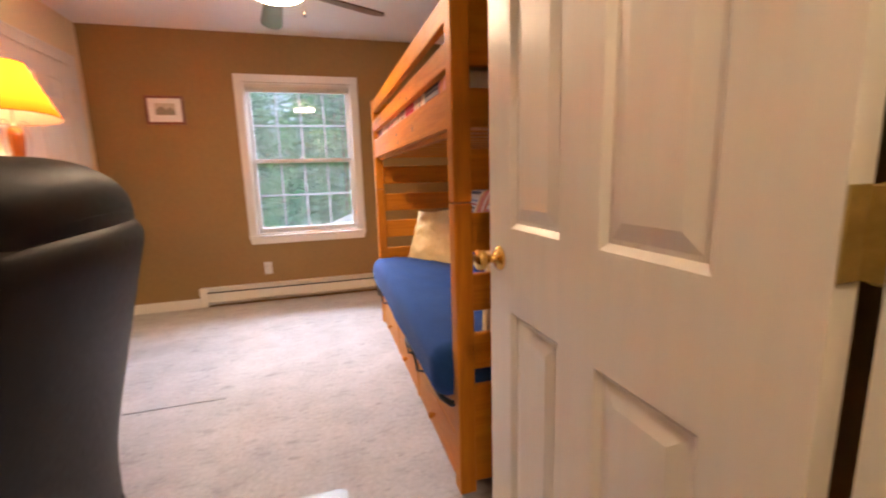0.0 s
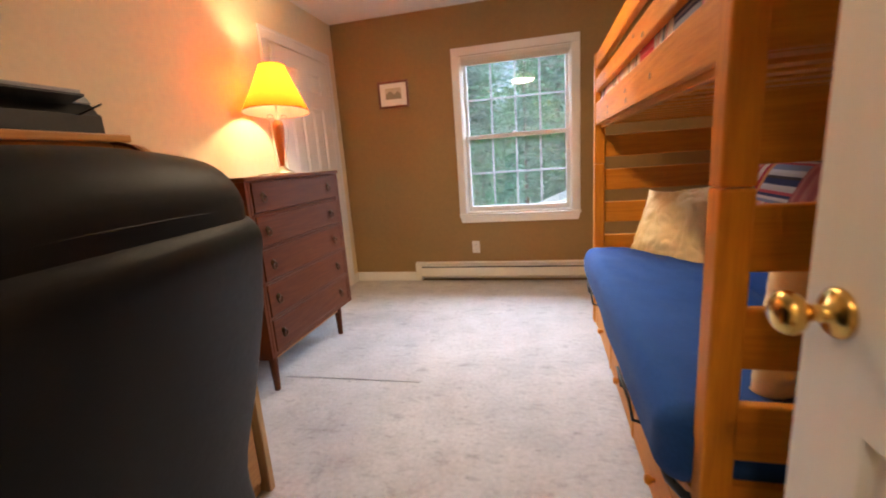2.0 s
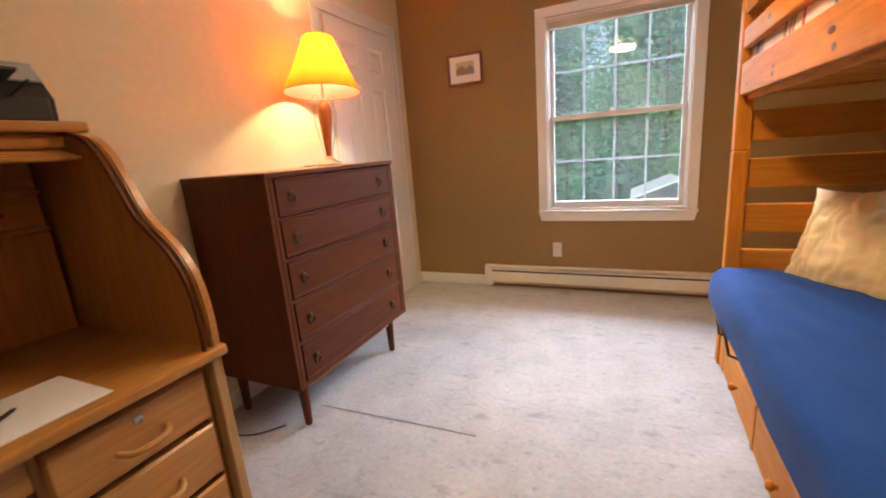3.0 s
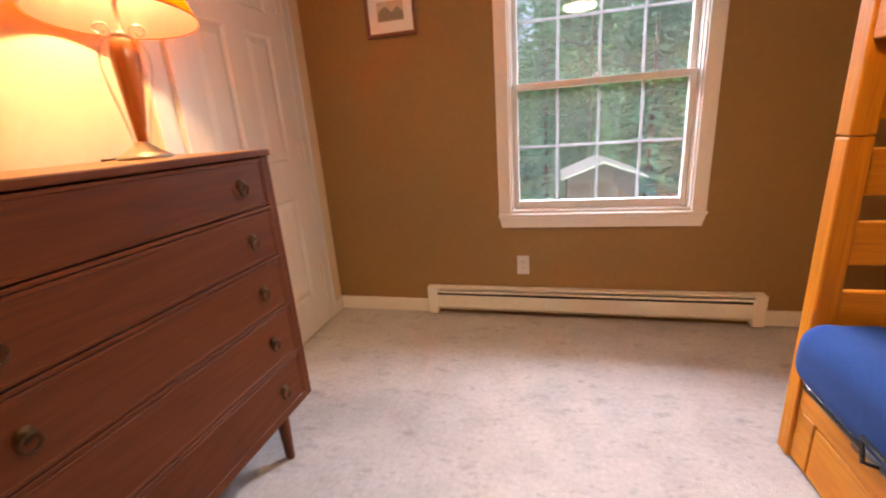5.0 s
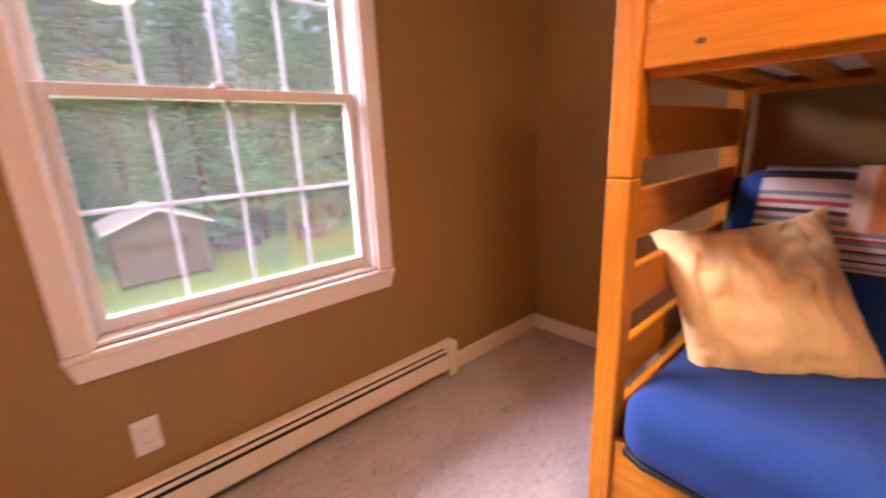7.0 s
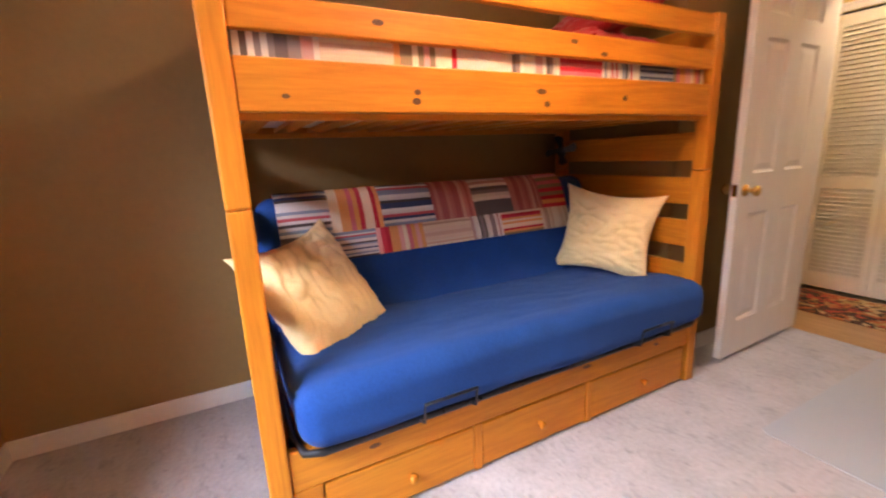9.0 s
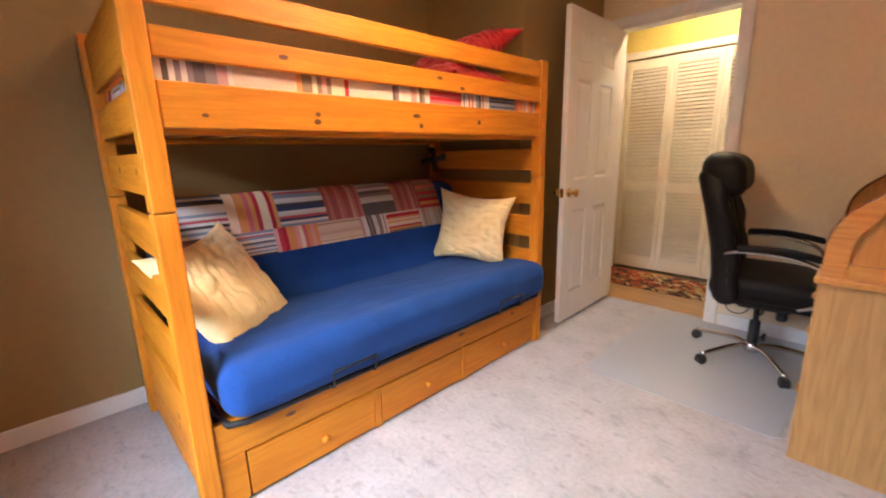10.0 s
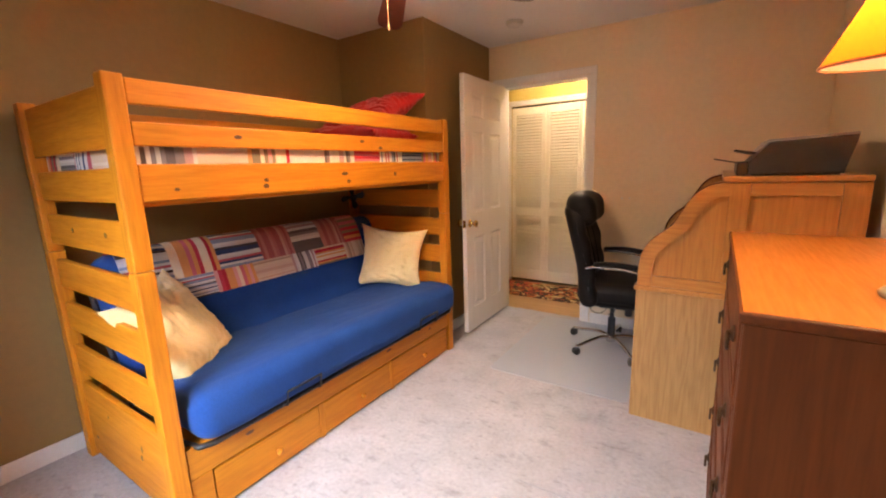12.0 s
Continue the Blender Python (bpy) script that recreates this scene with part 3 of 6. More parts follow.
def casing(name, axis, face, out, a0, a1, top, label, w=0.06):
    """Moulded casing round a doorway: two legs and a head, with a raised outer band."""
    def strip(p0, p1, q0, q1, d):
        lo, hi = min(face, face + out * d), max(face, face + out * d)
        return box(lo, hi, p0, p1, q0, q1, 0.003) if axis == "x" else box(p0, p1, lo, hi, q0, q1, 0.003)
    bm = join(strip(a0 - w, a0 - 0.004, 0, top + 0.004, 0.013), strip(a1 + 0.004, a1 + w, 0, top + 0.004, 0.013), strip(a0 - w, a1 + w, top + 0.005, top + w, 0.013),
              strip(a0 - w - 0.001, a0 - w + 0.018, 0, top + w + 0.001, 0.019), strip(a1 + w - 0.018, a1 + w + 0.001, 0, top + w + 0.001, 0.019), strip(a0 - w + 0.019, a1 + w - 0.019, top + w - 0.018, top + w + 0.001, 0.019))
    return setting(name, bm, TRIM, label, "door casing")


casing("door_casing_entrance", "y", YS, 1, DR_X0, DR_X1 + 0.016, DR_Z, "white moulded casing round the bedroom entrance")
casing("door_casing_hall_side", "y", YH, -1, DR_X0, DR_X1, DR_Z, "white moulded casing on the hallway side")
casing("door_casing_closet", "x", XW, 1, CL_Y0, CL_Y1, CL_Z, "white moulded casing round the closet door", 0.088)
casing("door_casing_bifold", "y", YB - 0.01, 1, BF_X0, BF_X1, BF_Z, "white casing round the louvred closet doors")
setting("door_jamb_entrance", join(box(DR_X0 - 0.003, DR_X0 + 0.016, YH - 0.002, YS + 0.002, 0, DR_Z), box(DR_X1 - 0.016, DR_X1 + 0.003, YH - 0.002, YS + 0.002, 0, DR_Z), box(DR_X0 + 0.016, DR_X1 - 0.016, YH - 0.002, YS + 0.002, DR_Z - 0.016, DR_Z + 0.003),
        box(DR_X0 + 0.016, DR_X0 + 0.026, YH + 0.02, YH + 0.055, 0, DR_Z - 0.016)), TRIM, "white painted door jamb with a stop", "door jamb")
setting("door_jamb_closet", join(box(XW - WT, XW + 0.002, CL_Y0 - 0.003, CL_Y0 + 0.014, 0, CL_Z), box(XW - WT, XW + 0.002, CL_Y1 - 0.014, CL_Y1 + 0.003, 0, CL_Z), box(XW - WT, XW + 0.002, CL_Y0 + 0.014, CL_Y1 - 0.014, CL_Z - 0.014, CL_Z + 0.003)), TRIM, "white painted closet door jamb", "door jamb")


def panel_door(name, width, height, label, place, turn, st, mid, rows):
    """Six-panel moulded door. Own space: x along the width from the hinge, y through the thickness, z up."""
    ob = thing(name, place, label, "door", turn=turn, kind="structure")
    t = 0.035
    cols = [(st, (width - mid) / 2), ((width + mid) / 2, width - st)]
    bars = [box(0, st, 0, t, 0, height), box(width - st, width, 0, t, 0, height)]
    zs = [0] + [z for r in rows for z in r] + [height]
    for k in range(0, len(zs), 2):
        bars.append(box(st, width - st, 0, t, zs[k], zs[k + 1]))
    for r in rows:
        bars.append(box((width - mid) / 2, (width + mid) / 2, 0, t, r[0], r[1]))
    part("door_frame", join(*bars), DOOR_WHITE, ob)
    steps = [(0, 0), (0.004, 0.0), (0.016, -0.010), (0.024, -0.010), (0.052, -0.002), (0.054, -0.002)]
    for c in cols:
        for r in rows:
            bm = bmesh.new()
            frame_rings(bm, (c[0], 0.0004, r[0]), (1, 0, 0), (0, 0, 1), (0, -1, 0), c[1] - c[0], r[1] - r[0], steps)
            frame_rings(bm, (c[0], t - 0.0004, r[0]), (1, 0, 0), (0, 0, 1), (0, 1, 0), c[1] - c[0], r[1] - r[0], steps)
            part("raised_panel", bm, DOOR_WHITE, ob)
    return ob


def door_knob(door, x, z, t=0.035):
    for s, y in ((-1, 0.0), (1, t)):
        bm = lathe([(0.031, 0.0), (0.031, 0.004), (0.026, 0.009), (0.012, 0.012), (0.010, 0.03), (0.014, 0.036), (0.024, 0.043), (0.0275, 0.052), (0.026, 0.061), (0.018, 0.067), (0.004, 0.069)], 20)
        part("door_knob", moved(bm, pose(x, y, z, 90 if s < 0 else -90, 0, 0)), BRASS, door, "polished brass door knob", True)


def hinge(door, z, y, flip=1):
    bm = join(box(-0.004, 0.036, y - 0.0022, y + 0.0022, z - 0.045, z + 0.045, 0.001), box(-0.036, -0.006, y - 0.0022, y + 0.0022, z - 0.045, z + 0.045, 0.001))
    bm = join(bm, moved(lathe([(0.0055, -0.047), (0.0065, -0.045), (0.0065, 0.045), (0.0055, 0.047)], 10), pose(-0.005, y + flip * 0.005, z)))
    part("hinge", bm, BRASS if flip < 0 else HEATER, door, "brass butt hinge" if flip < 0 else "painted butt hinge")


entry = panel_door("door_1", 0.757, 2.03, "white six-panel moulded door standing open into the room", (0.737, 0.064, 0.025), 91.1, 0.1145, 0.1045, [(0.19, 0.785), (0.982, 1.62), (1.72, 1.915)])
door_knob(entry, 0.757 - 0.06, 0.905)
part("latch_plate", box(0.7565, 0.7585, 0.006, 0.029, 0.875, 0.935, 0.0008), BRASS, entry, "brass latch plate")
for z in (0.22, 1.05, 1.80):
    leafs = join(box(-0.0026, -0.0002, 0.003, 0.034, z - 0.044, z + 0.044, 0.001), box(-0.064, -0.022, 0.0062, 0.0088, z - 0.044, z + 0.044, 0.001))
    part("hinge", join(leafs, moved(lathe([(0.0055, -0.046), (0.007, -0.044), (0.007, 0.044), (0.0055, 0.046)], 12), pose(-0.012, -0.003, z)), box(-0.024, -0.001, -0.002, 0.0065, z - 0.043, z + 0.043, 0.001)), HINGE_BRASS, entry, "dull brass butt hinge")

closet = panel_door("door_2", 0.775, 2.012, "white six-panel moulded closet door, shut", (XW - 0.012, CL_Y1 - 0.017, 0.012), -90, 0.127, 0.119, [(0.223, 0.819), (1.016, 1.635), (1.735, 1.897)])
for z in (0.33, 1.06, 1.80):
    hinge(closet, z, 0.036, 1)
door_knob(closet, 0.775 - 0.06, 0.91)


def bifold():
    ob = thing("door_3", ((BF_X0 + BF_X1) / 2, YB, 0.0), "cream louvred bifold closet doors in the hallway, shut", "bifold door", kind="structure")
    w, t = (BF_X1 - BF_X0 - 0.012) / 4, 0.028
    slat_me = bpy.data.meshes.new("slat")
    bm = moved(box(-w / 2 + 0.043, w / 2 - 0.043, -0.0034, 0.0034, -0.019, 0.019, 0.0014), pose(0, 0, 0, 43))
    bm.to_mesh(slat_me)
    bm.free()
    slat_me.materials.append(LOUVRE_WHITE)
    for k in range(4):
        x0 = BF_X0 + 0.004 + k * (w + 0.0013)
        x1 = x0 + w - 0.002
        bars = [box(x0, x0 + 0.042, YB - t, YB, 0.03, 2.007, 0.003), box(x1 - 0.042, x1, YB - t, YB, 0.03, 2.007, 0.003)]
        for a, b in ((0.03, 0.15), (0.80, 0.885), (1.925, 2.007)):
            bars.append(box(x0 + 0.0425, x1 - 0.0425, YB - t + 0.001, YB - 0.001, a, b, 0.003))
        leaf = part("louvred_leaf", join(*bars), LOUVRE_WHITE, ob)
        for a, b in ((0.15, 0.80), (0.885, 1.925)):
            n = int((b - a) / 0.0322)
            for i in range(n):
                piece("slat", slat_me, leaf, Matrix.Translation(Vector(((x0 + x1) / 2, YB - t / 2, a + (i + 0.5) * (b - a) / n)) - ORIGIN[ob.name]))
        if k in (1, 2):
            bm = moved(lathe([(0.006, 0), (0.006, 0.01), (0.014, 0.016), (0.015, 0.024), (0.008, 0.03)], 14), pose(x0 + (0.06 if k == 2 else w - 0.06), YB, 0.85, -90))
            part("pull_knob", bm, PEWTER, ob, "small metal pull knob", True)
    part("track", box(BF_X0, BF_X1, YB - 0.03, YB - 0.004, 2.009, 2.021), DARK_GAP, ob, "dark door track")


bifold()

# ---- window ----
def window():
    ob = thing("window_1", ((WIN_X0 + WIN_X1) / 2, YN, WIN_Z0), "white double-hung sash window with grilles, shut", "window", kind="structure")
    x0, x1, z0, z1 = WIN_X0, WIN_X1, WIN_Z0, WIN_Z1
    y = YN
    # casing boards, stool and apron
    for nm, bm in (("casing_leg", box(x0 - 0.066, x0 + 0.004, y - 0.017, y, z0 - 0.002, z1 + 0.002, 0.003)), ("casing_leg", box(x1 - 0.004, x1 + 0.066, y - 0.017, y, z0 - 0.002, z1 + 0.002, 0.003)),
                   ("casing_head", box(x0 - 0.066, x1 + 0.066, y - 0.018, y, z1 + 0.003, z1 + 0.066, 0.003)),
                   ("stool", box(x0 - 0.070, x1 + 0.074, y - 0.022, y + 0.045, z0 - 0.026, z0 - 0.004, 0.006, 2)),
                   ("apron", extrude_outline([(x0 - 0.066, z0 - 0.027), (x1 + 0.066, z0 - 0.027), (x1 + 0.05, z0 - 0.085), (x0 - 0.05, z0 - 0.085)], "y", y - 0.016, y, 0.002))):
        part(nm, bm, TRIM, ob)
    # lining of the opening
    d = y + WT
    part("lining", join(box(x0, x0 + 0.012, y, d, z0, z1), box(x1 - 0.012, x1, y, d, z0, z1), box(x0 + 0.012, x1 - 0.012, y, d, z1 - 0.012, z1), box(x0 + 0.012, x1 - 0.012, y + 0.045, d + 0.03, z0 - 0.01, z0 + 0.012), box(x0 + 0.012, x1 - 0.012, y + 0.002, y + 0.0448, z0 - 0.01, z0 + 0.0105)), TRIM, ob)
    part("track", join(box(x0 + 0.012, x0 + 0.0185, y + 0.03, y + 0.115, z0 + 0.012, z1 - 0.012), box(x1 - 0.0185, x1 - 0.012, y + 0.03, y + 0.115, z0 + 0.012, z1 - 0.012)), WHITE_PLASTIC, ob, "white vinyl sash track")
    a, b = x0 + 0.0185, x1 - 0.0185
    zm = 1.32
    def sash(ya, yb, za, zb, low):
        s = 0.029
        fr = join(box(a, a + s, ya, yb, za, zb, 0.003), box(b - s, b, ya, yb, za, zb, 0.003), box(a + s, b - s, ya + 0.001, yb - 0.001, za, za + (0.043 if low else 0.034), 0.003), box(a + s, b - s, ya + 0.001, yb - 0.001, zb - (0.034 if low else 0.042), zb, 0.003))
        sh = part("sash", fr, WHITE_PLASTIC, ob, "white vinyl sash")
        zl, zh = za + (0.043 if low else 0.034), zb - (0.034 if low else 0.042)
        xl, xh = a + s, b - s
        yc = (ya + yb) / 2
        for k in (1, 2, 3):
            xx = xl + (xh - xl) * k / 4
            part("grille_bar", box(xx - 0.007, xx + 0.007, yc - 0.004, yc + 0.004, zl, zh, 0.002), GRILLE, sh)
        zz = (zl + zh) / 2
        for k in range(4):
            p0, p1 = xl + (xh - xl) * k / 4, xl + (xh - xl) * (k + 1) / 4
            part("grille_bar", box(p0 + (0.0072 if k else 0), p1 - (0.0072 if k < 3 else 0), yc - 0.0039, yc + 0.0039, zz - 0.007, zz + 0.007, 0.002), GRILLE, sh)
        for dy in (-0.0105, 0.0085):
            p = part("pane", box(xl - 0.002, xh + 0.002, yc + dy, yc + dy + 0.002, zl - 0.002, zh + 0.002), PANE, sh, "clear window glass")
            p.visible_shadow = False
    sash(y + 0.045, y + 0.078, z0 + 0.014, zm + 0.017, True)
    sash(y + 0.082, y + 0.112, zm - 0.017, z1 - 0.014, False)
    part("sash_lock", join(box(0.10, 0.14, y + 0.046, y + 0.074, zm + 0.0175, zm + 0.025, 0.002), moved(lathe([(0.009, 0), (0.009, 0.01), (0.004, 0.014)], 12), pose(0.12, y + 0.06, zm + 0.025))), WHITE_PLASTIC, ob, "white sash lock")
    # insect screen line outside and a raised blind under the head
    bl = thing("window_blind", ((x0 + x1) / 2, y + 0.02, z1 - 0.012), "beige slatted window blind pulled fully up", "blind")
    part("head_rail", box(x0 + 0.016, x1 - 0.016, y + 0.002, y + 0.036, z1 - 0.036, z1 - 0.0125, 0.003), BLIND, bl)
    for k in range(3):
        zt = z1 - 0.038 - k * 0.0085
        part("slat", box(x0 + 0.018, x1 - 0.018, y + 0.005 + 0.001 * (k % 2), y + 0.034, zt - 0.006, zt, 0.001), BLIND, bl)
    part("bottom_rail", box(x0 + 0.018, x1 - 0.018, y + 0.006, y + 0.034, z1 - 0.08, z1 - 0.064, 0.003), BLIND, bl)


window()

# ---- bunk bed ----
BX0, BX1, BY0, BY1 = 0.672, 1.636, 1.078, 3.07
PW = 0.062


def bunk_bed():
    bed = thing("bunk_bed", ((BX0 + BX1) / 2, (BY0 + BY1) / 2, 0), "honey-stained knotty pine bunk bed with three drawers", "bunk bed")
    x0, x1, y0, y1 = BX0, BX1, BY0, BY1
    for px in (x0, x1 - PW):
        for py in (y0, y1 - PW):
            part("post", box(px, px + PW, py, py + PW, 0.0, 1.049, 0.006, 2), PINE["z"], bed)
            part("upper_post", box(px, px + PW, py, py + PW, 1.051, 1.70, 0.006, 2), PINE["z"], bed)
    # guard rails and side boards, fixed to the inner side of the posts
    def rail(nm, xa, za, zb, ya=y0 + PW, yb=y1 - PW, t=0.03):
        return part(nm, box(xa, xa + t, ya + 0.001, yb - 0.001, za, zb, 0.005, 2), PINE["y"], bed)
    f = x0 + 0.006
    rail("guard_rail", f, 1.608, 1.69), rail("guard_rail", f, 1.474, 1.553)
    side = rail("side_rail", f, 1.286, 1.414)
    rail("side_rail", x1 - 0.036, 1.286, 1.414), rail("guard_rail", x1 - 0.036, 1.474, 1.553), rail("guard_rail", x1 - 0.036, 1.608, 1.69)
    low = rail("lower_rail", f + 0.002, 0.20, 0.335)
    rail("lower_rail", x1 - 0.036, 0.20, 0.335)
    for ky, kz, ry, rz, hang in ((2.561, 1.337, 0.011, 0.008, side), (2.565, 1.312, 0.014, 0.010, side), (2.095, 1.352, 0.022, 0.009, side), (2.07, 1.312, 0.013, 0.010, side), (1.682, 1.339, 0.012, 0.011, side), (2.93, 1.318, 0.010, 0.006, side),
                                 (2.78, 0.252, 0.02, 0.008, low), (1.83, 0.262, 0.024, 0.008, low), (1.38, 0.25, 0.015, 0.007, low)):
        bm = lathe([(1, -0.002), (1, 0.0006), (0.9, 0.0008)], 14)
        bm = moved(bm, Matrix.Translation((f + (0.002 if hang is low else 0), ky - 0.02 * (ky - 1.2), kz + (0.012 if hang is low else 0.006))) @ Matrix.Rotation(radians(-90), 4, "Y") @ Matrix.Diagonal((rz, ry, 1, 1)))
        part("knot", bm, KNOT, hang)
    for ky, kz in ((2.64, 1.516), (1.935, 1.524), (1.79, 1.492)):
        bm = moved(lathe([(1, -0.002), (1, 0.0006), (0.9, 0.0008)], 14), Matrix.Translation((f, ky, kz)) @ Matrix.Rotation(radians(-90), 4, "Y") @ Matrix.Diagonal((0.008, 0.017, 1, 1)))
        part("knot", bm, KNOT, bed)
    # ends: wide head boards, slats and a base panel
    for ya in (y0 + 0.016, y1 - PW + 0.016):
        def slat(nm, za, zb, t=0.026, m="x"):
            return part(nm, box(x0 + PW + 0.001, x1 - PW - 0.001, ya, ya + t, za, zb, 0.005, 2), PINE[m], bed)
        slat("head_board", 1.47, 1.672), slat("end_rail", 1.285, 1.405)
        for za in (1.09, 0.885, 0.68, 0.468):
            s = slat("end_slat", za, za + 0.13)
            for kx in (0.93, 1.27):
                if za > 1.0:
                    yk = ya + 0.026 if ya > 2 else ya
                    bm = moved(lathe([(0.011, -0.001), (0.011, 0.001)], 12), Matrix.Translation((kx, yk, za + 0.075)) @ Matrix.Rotation(radians(90), 4, "X"))
                    part("knot", bm, KNOT, s)
        base = slat("base_panel", 0.03, 0.405)
        if ya > 2:
            for kx, kz, rx, rz in ((0.97, 0.262, 0.008, 0.016), (0.985, 0.215, 0.010, 0.013), (1.30, 0.30, 0.006, 0.008), (1.50, 0.13, 0.012, 0.009), (0.80, 0.09, 0.005, 0.009)):
                bm = moved(lathe([(1, -0.001), (1, 0.0006), (0.85, 0.0008)], 12), Matrix.Translation((kx, ya + 0.026, kz)) @ Matrix.Rotation(radians(-90), 4, "X") @ Matrix.Diagonal((rx, rz, 1, 1)))
                part("knot", bm, KNOT, base)
    # slats under the upper mattress
    for k in range(13):
        yy = y0 + 0.13 + k * (y1 - y0 - 0.26) / 12
        part("bed_slat", box(x0 + 0.037, x1 - 0.037, yy - 0.036, yy + 0.036, 1.2925, 1.31, 0.003), PINE["x"], bed)
    for xa in (x0 + 0.0365, x1 - 0.0365 - 0.025):
        part("ledger", box(xa, xa + 0.025, y0 + PW, y1 - PW, 1.268, 1.292, 0.003), PINE["y"], bed)
    # three drawers under the seat
    cut = [y1 - PW - 0.09, 2.36, 1.80, y0 + PW]
    part("drawer_case", join(box(f + 0.04, x1 - 0.04, y0 + PW, y1 - PW, 0.02, 0.035), box(f + 0.003, f + 0.028, y1 - PW - 0.088, y1 - PW, 0.012, 0.199, 0.003)), PINE["y"], bed)
    for a, b in zip(cut, cut[1:]):
        d = part("drawer", join(box(f + 0.004, f + 0.026, b + 0.018, a - (0.003 if a == cut[0] else 0.018), 0.014, 0.191, 0.005, 2), box(f + 0.03, f + 0.55, b + 0.03, a - 0.03, 0.036, 0.15)), PINE["y"], bed)
        bm = moved(lathe([(0.008, 0), (0.008, 0.008), (0.015, 0.014), (0.017, 0.022), (0.012, 0.03), (0.003, 0.032)], 16), pose(f + 0.004, (a + b) / 2 - 0.01, 0.098, 0, -90, 0))
        part("drawer_knob", bm, PINE["z"], d, "turned pine knob", True)
    for b in cut[1:3]:
        part("divider", box(f + 0.001, f + 0.03, b - 0.0165, b + 0.0165, 0.008, 0.199, 0.003), PINE["z"], bed)


bunk_bed()


# ---- futon on the lower level ----
def seat_warp(v):
    dx = v.x / 0.62
    z = v.z - 0.018 * dx + 0.012 * noise.noise(Vector((v.x * 3, v.y * 2.2, v.z * 3))) + 0.006 * noise.noise(Vector((v.x * 9, v.y * 4 + v.x * 5, 1))) + 0.003 * noise.noise(Vector((v.x * 22, v.y * 9, 4))) + (0.02 * (1 - (v.y / 0.96) ** 2) * (0.5 - dx) if v.z > 0 else 0)
    return Vector((v.x + 0.008 * noise.noise(Vector((v.y * 2.5, v.z * 6, 3))), v.y, z))


FY0, FY1 = 1.125, 2.972
BACK = Matrix.Translation((1.36, (FY0 + FY1) / 2, 0.70)) @ Matrix.Rotation(radians(22), 4, "Y")


def futon():
    ob = thing("futon_sofa", (1.0, (FY0 + FY1) / 2, 0.33), "royal blue futon mattress on a black steel frame", "futon")
    w = FY1 - FY0
    seat = soft_box((0.94, (FY0 + FY1) / 2, 0.430), (0.68, w, 0.20), 0.072, 44, 6, seat_warp)
    part("seat_mattress", seat, BLUE_CLOTH, ob, "royal blue cotton futon seat", True)
    back = soft_box((0, 0, 0), (0.17, w, 0.66), 0.08, 40, 5, lambda v: v + Vector((0.01 * noise.noise(Vector((v.y * 2, v.z * 3, 7))) + 0.006 * noise.noise(Vector((v.y * 5, v.z * 9, 3))), 0, 0.006 * noise.noise(Vector((v.y * 3, 1, 2))))))
    part("back_mattress", moved(back, BACK), BLUE_CLOTH, ob, "royal blue cotton futon back", True)
    xs, z = 0.642, 0.332
    rim = [(1.45, FY0 - 0.01, z), (0.75, FY0 - 0.01, z), (xs + 0.02, FY0 + 0.01, z), (xs, FY0 + 0.06, z), (xs, FY1 - 0.06, z), (xs + 0.02, FY1 - 0.01, z), (0.75, FY1 + 0.01, z), (1.45, FY1 + 0.01, z)]
    part("seat_frame", tube(rim, 0.012, 10), BLACK_STEEL, ob, "black steel tube frame", True)
    for yc in (2.51, 1.50):
        lp = [(xs - 0.006, yc + 0.095, z), (0.600, yc + 0.095, z + 0.012), (0.588, yc + 0.095, z + 0.08), (0.588, yc - 0.095, z + 0.08), (0.600, yc - 0.095, z + 0.012), (xs - 0.006, yc - 0.095, z)]
        part("mattress_stop", tube(lp, 0.0055, 8), BLACK_STEEL, ob, "black wire mattress stop", True)
    for k in range(9):
        yy = FY0 + 0.1 + k * (w - 0.2) / 8
        part("cross_wire", tube([(xs, yy, z - 0.006), (1.3, yy, z - 0.012)], 0.004, 6), BLACK_STEEL, ob)
    for yy in (FY0 - 0.012, FY1 + 0.012):
        part("back_bar", tube([(1.18, yy, 0.36), (1.35, yy, 0.62), (1.5, yy, 0.98)], 0.013, 8), BLACK_STEEL, ob)
        for xx in (0.76, 1.42):
            part("leg", tube([(xx, yy, 0.036), (xx, yy, z)], 0.014, 8), BLACK_STEEL, ob)


futon()


def patch_mesh(surf, u0, u1, v0, v1, turn, name, nu=6, nv=6, lift=0.006):
    """One quilt patch on a draped surface surf(u, v) -> point and normal; stripes run with or across it."""
    bm = bmesh.new()
    uvl = bm.loops.layers.uv.new("UVMap")
    top, bot = {}, {}
    for i in range(nu + 1):
        for j in range(nv + 1):
            a, b = i / nu, j / nv
            p, nr = surf(u0 + (u1 - u0) * a, v0 + (v1 - v0) * b)
            puff = lift * (0.35 + 0.65 * (min(1, 6 * min(a, 1 - a)) * min(1, 6 * min(b, 1 - b))))
            top[i, j], bot[i, j] = bm.verts.new(p + nr * puff), bm.verts.new(p - nr * 0.004)
    for i in range(nu):
        for j in range(nv):
            fc = bm.faces.new((top[i, j], top[i + 1, j], top[i + 1, j + 1], top[i, j + 1]))
            for lp, (a, b) in zip(fc.loops, ((i, j), (i + 1, j), (i + 1, j + 1), (i, j + 1))):
                lp[uvl].uv = (b / nv, a / nu) if turn else (a / nu, b / nv)
            bm.faces.new((bot[i, j], bot[i, j + 1], bot[i + 1, j + 1], bot[i + 1, j]))
    return bm


